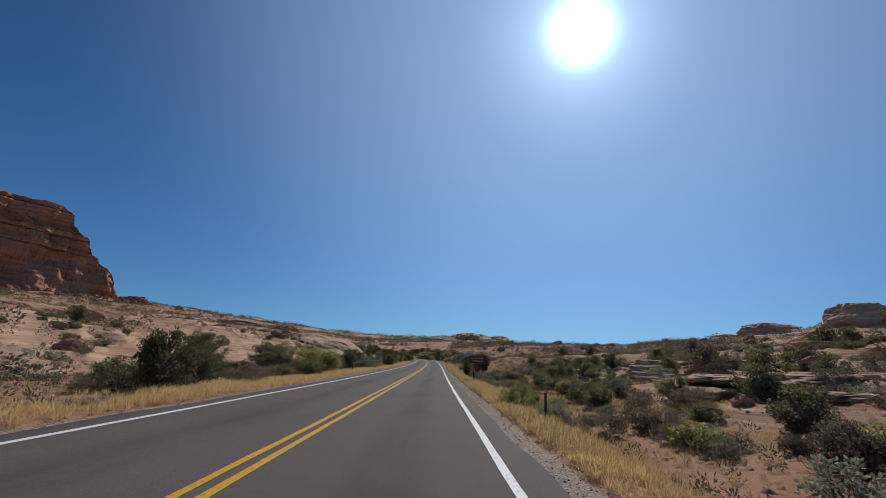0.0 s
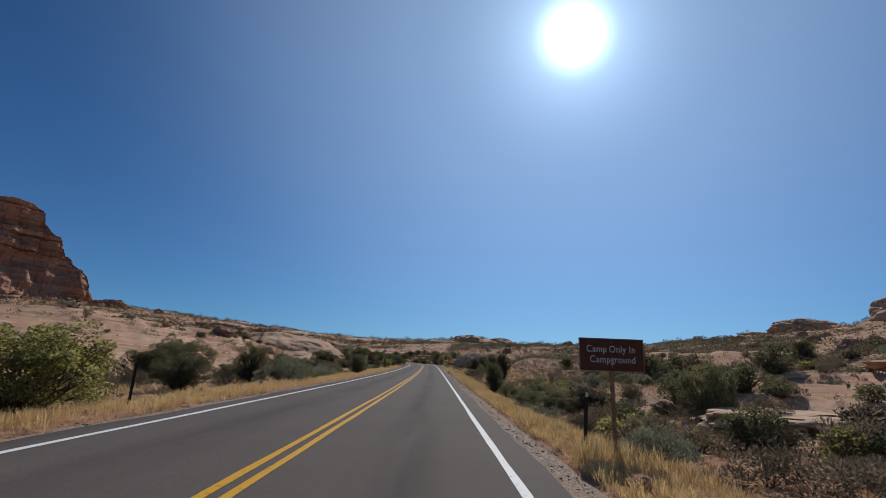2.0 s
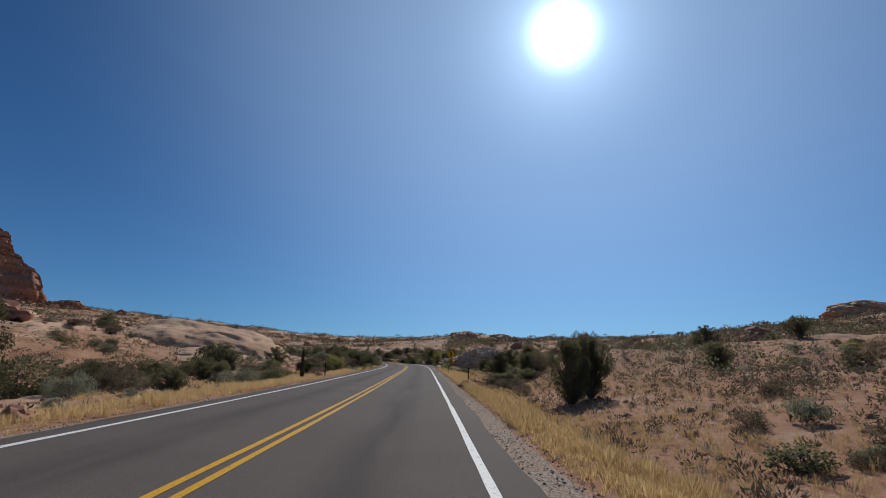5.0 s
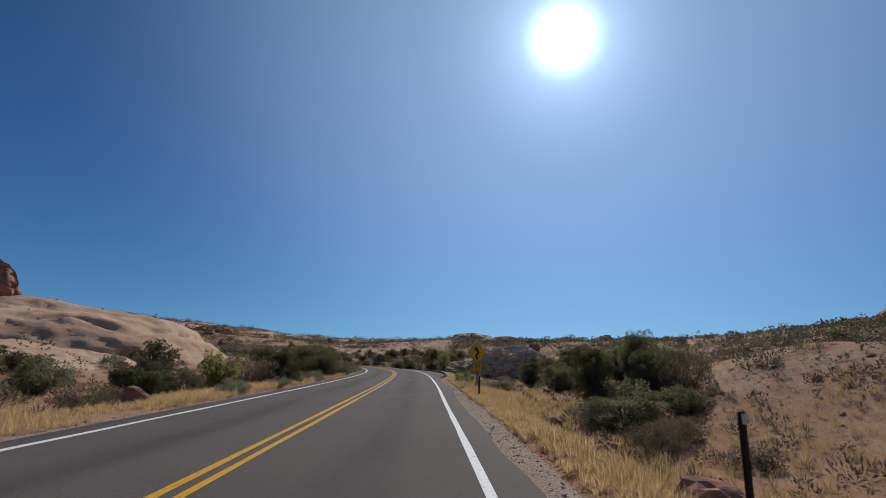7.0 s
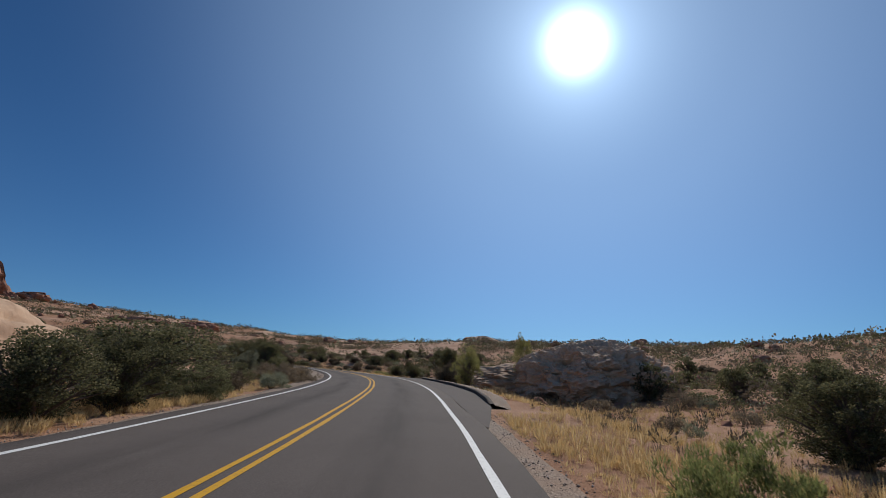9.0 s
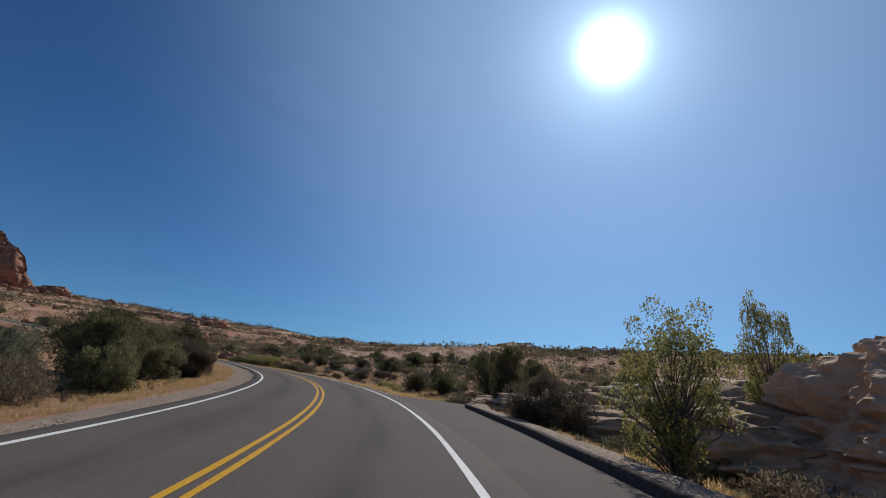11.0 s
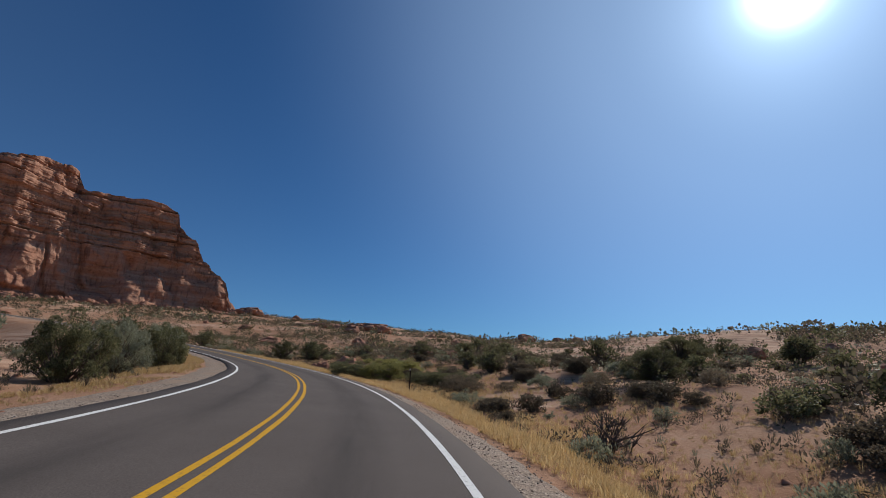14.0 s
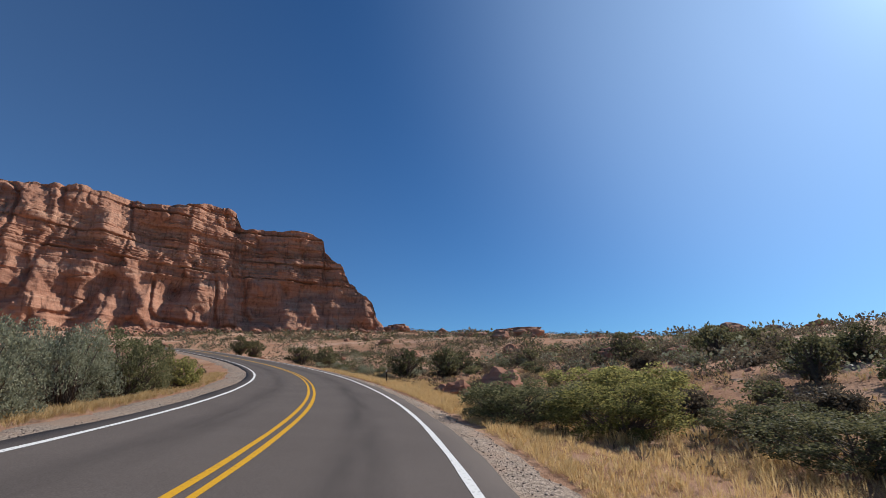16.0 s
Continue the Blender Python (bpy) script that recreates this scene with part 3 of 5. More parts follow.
def rock_mesh(name, seed, material, subdiv=4, rough=0.22, strata=0.0, flat=0.0, tilt=0.0, freq=1.6, smooth=False, craggy=0.0, dims=(1, 1, 1)):
    """A weathered rock of radius about 1: lumps, cracks and, where asked for, layers."""
    bm = bmesh.new()
    bmesh.ops.create_icosphere(bm, subdivisions=subdiv, radius=1.0)
    bm.verts.ensure_lookup_table()
    p = np.array([v.co[:] for v in bm.verts])
    o = seed * 7.31
    n = fbm(p[:, 0] * freq + o, p[:, 1] * freq, p[:, 2] * freq + o, 5, 0.55)
    crack = 1 - ease(0, 0.16, np.abs(vnoise(p[:, 0] * freq * 1.7 + o, p[:, 1] * freq * 1.7 + 4, p[:, 2] * freq * 1.7)))
    r = 1 + rough * n - 0.45 * rough * crack
    if craggy:
        g = p * np.array(dims)
        g = np.stack([g[:, 0] + 0.5 * g[:, 2], g[:, 1] * 0.8 + 0.6 * g[:, 2], g[:, 2] - 0.5 * g[:, 0]], 1)
        for f_, a_ in ((0.45, 0.9), (1.0, 0.8), (2.1, 0.45), (4.2, 0.2)):
            cell = np.abs(vnoise(g[:, 0] * f_ + o, g[:, 1] * f_ + 3, g[:, 2] * f_))
            r = r + craggy * a_ * (0.4 - np.sqrt(cell))
    p = p * r[:, None]
    if flat:
        p[:, 2] = np.where(p[:, 2] > 0, np.minimum(p[:, 2], flat + 0.15 * (p[:, 2] - flat)), p[:, 2])
    if strata:
        lean = p[:, 2] + tilt * p[:, 0] + 0.05 * fbm(p[:, 0] * 2 + o, p[:, 1] * 2, 0.0, 3)
        k = lean / strata
        f = k - np.floor(k)
        p[:, :2] *= (1 + 0.35 * strata * (ease(0.1, 0.9, f) * -1 + 0.5) + 0.12 * strata * vnoise(np.floor(k) * 3.7 + o, 0 * f, 0.5))[:, None]
    for v, c in zip(bm.verts, p):
        v.co = c
    me = bpy.data.meshes.new(name)
    bm.to_mesh(me)
    bm.free()
    me.materials.append(material)
    if smooth:
        me.polygons.foreach_set("use_smooth", [True] * len(me.polygons))
    return me


def rock(name, me, x, y, rx, ry, rz, sink=0.3, turn=0.0, label="", category="rock", group="", z=None, lean=0.0):
    ob = new(name, me)
    base = float(land(np.array([x]), np.array([y]))[0]) if z is None else z
    ob.matrix_world = pose(x, y, base + rz * (1 - 2 * sink), lean, 0, turn) @ Matrix.Diagonal((rx, ry, rz, 1))
    return tagged(ob, label, category, group)


ROCKS = [rock_mesh("boulder", k, BOULDER_M, 3, 0.3, 0.35, 0.0, 0.1 * k, 1.3) for k in range(4)]
SLICK = [rock_mesh("slickrock", 10 + k, SLICK_M, 7, 0.07, 0.03, 0.0, 0.3 * (k - 1), 1.5, True, 0.009, (27, 40, 12)) for k in range(3)]
LEDGES = [rock_mesh("ledge_rock", 20 + k, LEDGE_M, 5, 0.3, 0.09, 0.0, 0.25, 2.4) for k in range(2)]
KNOLLS = [rock_mesh("knoll", 60 + k, SLICK_M, 5, 0.16, 0.0, 0.0, 0.15, 1.8, False, 0.035, (4, 4, 4)) for k in range(2)]
REDS = [rock_mesh("red_rock", 30 + k, CLIFF_M, 4, 0.3, 0.22, 0.7, 0.05, 1.6) for k in range(2)]

# large smooth slickrock swells beside the road: place, half lengths, height that shows, turn
def dome(name, me, x, y, rx, ry, show, turn, label, group):
    ring = np.radians(np.arange(0, 360, 30))
    base = float(land(x + 0.75 * rx * np.cos(ring), y + 0.75 * ry * np.sin(ring)).min())
    ob = new(name, me)
    rz = (show + ground_z(x, y) - base) / 0.4
    ob.matrix_world = pose(x, y, base - 0.6 * rz, 0, 0, turn) @ Matrix.Diagonal((rx / 0.8, ry / 0.8, rz, 1))
    tagged(ob, label, "rock", group)


for i, (x, y, rx, ry, show, turn) in enumerate([
(-45, 200, 20, 25, 4.6, 8), (-36, 178, 9, 13, 0.9, -10)]):
    dome("slickrock_dome", SLICK[i % 3], x, y, rx, ry, show, turn, "smooth pale pink slickrock dome on desert slope", "slickrock domes")
PINKS = [rock_mesh("ledge", 24 + k, SLICK_M, 5, 0.2, 0.0, 0.55, 0.1, 1.3, False, 0.05, (3, 3, 1)) for k in range(3)]
rng = random.Random(8)
for k in range(22):
    x, y = rng.uniform(17, 48), rng.uniform(34, 84)
    r = rng.uniform(1.6, 4.6)
    rock("sandstone_ledge", PINKS[k % 3], x, y, r * rng.uniform(1.2, 1.9), r, rng.uniform(0.6, 1.0), 0.52, rng.uniform(5, 60), "flat pink sandstone ledge on shrubby slope", "rock ledge", "sandstone ledges")
# rugged outcrop at the pull-out, and tilted slabs past it
rock("rock_outcrop", rock_mesh("outcrop", 41, LEDGE_M, 7, 0.11, 0.0, 0.0, 0.5, 2.6, False, 0.05, (12, 17, 12)), 13.4, 213.2, 6.4, 9.0, 4.3, 0.45, 10, "rugged pale sandstone outcrop beside the pull-out", "rock outcrop")
rock("rock_outcrop", rock_mesh("outcrop", 43, LEDGE_M, 7, 0.09, 0.0, 0.0, 0.4, 1.6, True, 0.075, (9.5, 11, 9)), 11.0, 225, 9.5, 11.0, 3.0, 0.6, 12, "sloping pale sandstone outcrop beside road", "rock outcrop")
for i, (x, y, rx, ry, rz, turn, lean) in enumerate([(4.2, 236.5, 3.6, 2.2, 0.7, 30, 8), (2.6, 240.5, 3.0, 1.6, 0.5, 38, 10), (6.2, 240.0, 3.4, 2.4, 0.9, 22, 6), (0.6, 247.5, 2.2, 1.2, 0.45, 35, 9), (1.8, 249.5, 2.6, 1.3, 0.6, 30, 9)]):
    rock("sandstone_slab", LEDGES[i % 2], x, y, rx, ry, rz, 0.25, turn, "tilted pale sandstone slab among dry grass", "rock slab", "tilted slabs", lean=lean)
# outcrops on the skyline
rock("skyline_outcrop", REDS[0], -198, 503, 22, 12, 5.5, 0.52, 5, "dark red flat-topped outcrop on the ridge", "rock outcrop")
rock("skyline_outcrop", REDS[1], -133, 447, 11, 8, 5.5, 0.5, 12, "red boulder outcrop on the ridge", "rock outcrop")
rock("skyline_outcrop", REDS[0], -60, 552, 15, 9, 3, 0.6, -8, "low red outcrop on the ridge", "rock outcrop")
for i, (x, y, rx, ry, rz) in enumerate([(262, 309, 26, 20, 5.2), (246, 372, 30, 18, 3.0), (228, 396, 22, 14, 2.5), (44, 668, 44, 20, 3.2), (80, 690, 40, 18, 3), (-5, 640, 30, 16, 2.5)]):
    rock("pale_knoll", KNOLLS[i % 2], x, y, rx, ry, rz * 3, 0.82, 25 * i, "bare pale sandstone knoll on the skyline", "rock", "skyline knolls")
rock("cliff_foot_ledge", REDS[1], -392, 650, 22, 12, 9, 0.5, -20, "low red ledge at the foot of the cliff", "rock")

rng = random.Random(5)
# boulders: beside the road, then strewn over the slopes
for x, y, r in ((7.7, 24.3, 0.42), (8.2, 24.0, 0.25), (3.5, 75.2, 0.2), (2.9, 128.1, 0.38), (4.1, 131.5, 0.28), (4.6, 133.0, 0.24), (5.6, 136.5, 0.36), (5.2, 146.5, 0.34), (6.0, 148.6, 0.45), (7.0, 150.4, 0.32), (5.4, 152.8, 0.36),
                (4.6, 139.5, 0.5), (7.3, 154.4, 0.35), (7.9, 154.9, 0.35), (8.4, 155.3, 0.3), (3.25, 47.4, 0.17), (-52.2, 302.6, 0.8), (-50.6, 303.6, 0.6), (-53.8, 303.2, 0.5), (-9.3, 108.2, 0.35), (-8.6, 139.6, 0.3), (-9.5, 141, 0.4), (-11, 152.0, 0.6), (6.2, 205.2, 0.5), (5.6, 207.2, 0.35), (6.9, 202.5, 0.6)):
    rock("boulder", ROCKS[rng.randrange(4)], x, y, r * rng.uniform(0.9, 1.4), r, r * 0.7, 0.25, rng.uniform(0, 360), "rough red sandstone boulder on sandy ground", "boulder", "boulders")
for k in range(230):
    while True:
        x, y = rng.uniform(-240, 160), rng.uniform(5, 470)
        q = near_road([x], [y])[1][0]
        if abs(q) > 12 and not (5 < x < 34 and 112 < y < 165):
            break
    r = rng.choice((0.4, 0.5, 0.7, 0.9, 1.4)) * (1 + abs(q) / 120)
    rock("boulder", ROCKS[rng.randrange(4)], x, y, r * rng.uniform(0.9, 1.7), r, r * 0.7, 0.3, rng.uniform(0, 360), "rough red sandstone boulder on sandy ground", "boulder", "boulders")
# fallen blocks under the cliff
for k in range(150):
    y = rng.uniform(380, 660)
    x = -404 - 0.504 * min(653 - y, 123) - 0.1 * max(530 - y, 0) + 85 * rng.random() ** 1.3
    r = rng.uniform(0.8, 3.6)
    rock("talus_block", ROCKS[rng.randrange(4)], x, y, r * 1.3, r, r * 0.8, 0.3, rng.uniform(0, 360), "fallen red block on the slope under the cliff", "boulder", "talus blocks")


# ---- plants ----
def tube(pts, radii, verts, faces, sides=4):
    base = len(verts)
    for i, (p, r) in enumerate(zip(pts, radii)):
        d = (pts[min(i + 1, len(pts) - 1)] - pts[max(i - 1, 0)])
        d = d / (np.linalg.norm(d) + 1e-9)
        a = np.cross(d, (0.31, 0.95, 0.1))
        a /= np.linalg.norm(a) + 1e-9
        b = np.cross(d, a)
        for s in range(sides):
            w = 2 * math.pi * s / sides
            verts.append(p + r * (a * math.cos(w) + b * math.sin(w)))
    for i in range(len(pts) - 1):
        for s in range(sides):
            a0, a1 = base + i * sides + s, base + i * sides + (s + 1) % sides
            faces.append((a0, a1, a1 + sides, a0 + sides))


def leaves(centres, radius, count, length, width, up, rs, squash=0.8):
    """Small pointed leaves round the clump centres, as arrays."""
    n = len(centres) * count
    c = np.repeat(centres, count, 0)
    rad = np.repeat(radius, count)[:, None]
    d = rs.normal(size=(n, 3))
    d /= np.linalg.norm(d, axis=1)[:, None]
    pos = c + d * rad * rs.uniform(0.25, 1, (n, 1)) ** 0.6 * np.array([1, 1, squash])
    way = d * (1 - up) + np.array([0, 0, 1.0]) * up + rs.normal(size=(n, 3)) * 0.35
    way /= np.linalg.norm(way, axis=1)[:, None]
    side = np.cross(way, rs.normal(size=(n, 3)))
    side /= np.linalg.norm(side, axis=1)[:, None] + 1e-9
    ln = length * rs.uniform(0.6, 1.3, (n, 1))
    wd = width * rs.uniform(0.7, 1.3, (n, 1))
    quad = np.stack([pos, pos + way * ln * 0.5 + side * wd, pos + way * ln, pos + way * ln * 0.5 - side * wd], 1)
    return quad.reshape(-1, 3), np.arange(n * 4).reshape(-1, 4)


KINDS = {
    # kind: stems, clumps, leaves a clump, leaf length, leaf width, upward, clump radius, form, foliage, name, category, label
    "juniper": (3, 96, 70, 0.045, 0.013, 0.5, 0.12, "tree", JUNIPER_M, "juniper", "juniper tree", "dense dark green juniper on sandy ground"),
    "oak": (11, 92, 60, 0.045, 0.018, 0.3, 0.115, "bush", OAK_M, "scrub_oak", "shrub", "leafy dark green scrub on sandy ground"),
    "brush": (22, 54, 110, 0.085, 0.007, 0.5, 0.2, "mound", BRUSH_M, "dry_brush", "shrub", "twiggy brown dry brush on sandy ground"),
    "sage": (14, 46, 100, 0.085, 0.009, 0.75, 0.17, "mound", SAGE_M, "sagebrush", "shrub", "grey-green sagebrush on sandy ground"),
    "rabbit": (14, 64, 130, 0.075, 0.005, 0.8, 0.13, "mound", RABBIT_M, "rabbitbrush", "shrub", "bright green rabbitbrush beside the road"),
    "yellow": (12, 105, 60, 0.045, 0.016, 0.35, 0.11, "bush", YELLOW_LEAF_M, "yellowing_shrub", "shrub", "yellow-green leafy shrub turning in autumn"),
    "cypress": (2, 46, 95, 0.05, 0.013, 0.7, 0.11, "column", JUNIPER_M, "juniper", "juniper tree", "narrow upright dark green juniper"),
    "tree": (5, 95, 170, 0.016, 0.0075, 0.3, 0.1, "open", YELLOW_LEAF_M, "ash_tree", "tree", "slender open tree with small yellow-green leaves"),
    "thicket": (14, 84, 130, 0.055, 0.011, 0.45, 0.16, "bush", SCRUB_M, "dry_thicket", "shrub", "dense dark brown thicket of fine twigs"),
    "willow": (14, 90, 70, 0.05, 0.011, 0.45, 0.12, "bush", SAGE_M, "pale_shrub", "shrub", "pale grey-green leafy shrub beside the road"),
    "dead": (9, 0, 0, 0, 0, 0, 0, "bush", BRUSH_M, "dead_juniper", "dead tree", "bare twisted dead juniper beside the road"),
}


def plant_parts(kind, seed):
    stems, clumps, count, ln, wd, up, rad, form = KINDS[kind][:8]
    if seed % 100 >= 6:      # finer leaves for the big ones
        count, ln, wd = int(count * 3.0), ln * 0.46, wd * 0.66
    elif seed % 100 >= 3:    # plainer build for the strewn ones
        clumps, count, ln, wd = int(clumps * 0.7), count // 3, ln * 1.5, wd * 2.0
    else:
        count, wd = int(count * 0.8), wd * 1.1
    rs = np.random.RandomState(seed)
    cen = []
    n = max(clumps, 26)
    lobes = [(rs.uniform(0, 2 * math.pi), rs.uniform(0.15, 0.45), rs.uniform(0.7, 1.12)) for _ in range(5)]
    while len(cen) < n:
        a, h, r = rs.uniform(0, 2 * math.pi), rs.uniform(0, 1), math.sqrt(rs.uniform(0.02, 1))
        if form == "tree":
            prof = 0.56 * math.sin(math.pi * min(1, 0.1 + 0.82 * h)) ** 0.85
            z = 0.13 + 0.8 * h
        elif form == "column":
            prof = 0.24 * (1 - 0.7 * h) * min(1, 0.5 + 4 * h)
            z = 0.05 + 0.92 * h
        elif form == "open":
            prof = 0.36 * (0.45 + 0.9 * math.sin(math.pi * min(1, 0.15 + 0.8 * h)))
            z = 0.14 + 0.8 * h
        elif form == "mound":
            z = 0.1 + 0.72 * h * math.sqrt(max(0, 1 - r * r * 0.75))
            prof = 0.62
        else:
            z = 0.1 + 0.76 * h * math.sqrt(max(0, 1 - r * r * 0.6))
            prof = 0.56
        wob = 1 + sum(0.35 * k * math.cos(a - b) ** 5 * ((z > 0.3) * 0.8 + 0.3) for b, k, _ in lobes)
        top = max(k for b, s_, k in lobes if True) if form != "mound" else 1.0
        cen.append((math.cos(a) * r * prof * wob, math.sin(a) * r * prof * wob, z * (0.82 + 0.22 * rs.rand()) * (0.9 + 0.1 * top)))
    cen = np.array(cen)
    verts, faces = [], []
    trunk = 0.04 if kind == "dead" else {"tree": 0.035, "open": 0.013}.get(form, 0.014)
    tips = cen if kind != "dead" else cen * np.array([1.1, 1.1, 1.05])
    for k, tip in enumerate(tips if form != "mound" else tips[::2]):
        s = k % stems
        b = 2 * math.pi * s / stems
        root = np.array([math.cos(b), math.sin(b), 0]) * (0.03 if form in ("tree", "open", "column") else 0.07)
        root[2] = -0.04
        mid = root * 0.6 + tip * 0.4 + rs.normal(size=3) * (0.05 if kind != "dead" else 0.09)
        if form in ("tree", "open"):
            mid = np.array([tip[0] * 0.3, tip[1] * 0.3, tip[2] * 0.55]) + rs.normal(size=3) * 0.025
        tube([root, mid, tip * 0.6 + mid * 0.4 + rs.normal(size=3) * 0.02, tip], [trunk * (1 if k < stems else 0.5), trunk * 0.55, trunk * 0.3, trunk * 0.1], verts, faces)
        if kind == "dead":
            for _ in range(3):
                e = tip + rs.normal(size=3) * 0.13
                tube([mid * 0.4 + tip * 0.6, (mid + tip) / 2 * 0.3 + e * 0.7, e], [trunk * 0.35, trunk * 0.2, trunk * 0.06], verts, faces, 3)
    out = [("stem", verts, faces, BARK_M)]
    if clumps:
        lv, lf = leaves(cen, rad * rs.uniform(0.6, 1.15, len(cen)), count, ln, wd, up, rs)
        lv[:, 2] = np.maximum(lv[:, 2], 0.0)
        out.append(("foliage", lv, lf, KINDS[kind][8]))
    return out


MADE = {}


def plant(kind, x, y, w, h, variant=0, label="", group="", turn=None, sink=0.03):
    """One plant w metres wide and h high, rooted in the ground at x, y."""
    name, category, text = KINDS[kind][9:12]
    z = float(land(np.array([x]), np.array([y]))[0])
    wide = {"tree": 1.15, "cypress": 0.55, "open": 0.95}.get(KINDS[kind][7], 1.3)
    turn = rng.uniform(0, 360) if turn is None else turn
    m = pose(x, y, z - sink * h, rng.uniform(-3, 3), rng.uniform(-3, 3), turn) @ Matrix.Diagonal((w / wide, w / wide, h, 1))
    key = (kind, variant)
    if key in MADE:
        proto = MADE[key]
        ob = copy_thing(proto, m @ Matrix.Diagonal((1 / proto.scale[0], 1 / proto.scale[1], 1 / proto.scale[2], 1)))
    else:
        ob = new(name)
        for nm, v, f, mt in plant_parts(kind, 100 * list(KINDS).index(kind) + variant):
            tagged(mesh_ob(nm, v, f, mt, ob), kind="stuff")
        MADE[key] = ob
        ob.matrix_basis = m
    return tagged(ob, label or text, category, group or {"juniper tree": "junipers", "shrub": "desert shrubs"}.get(category, ""))


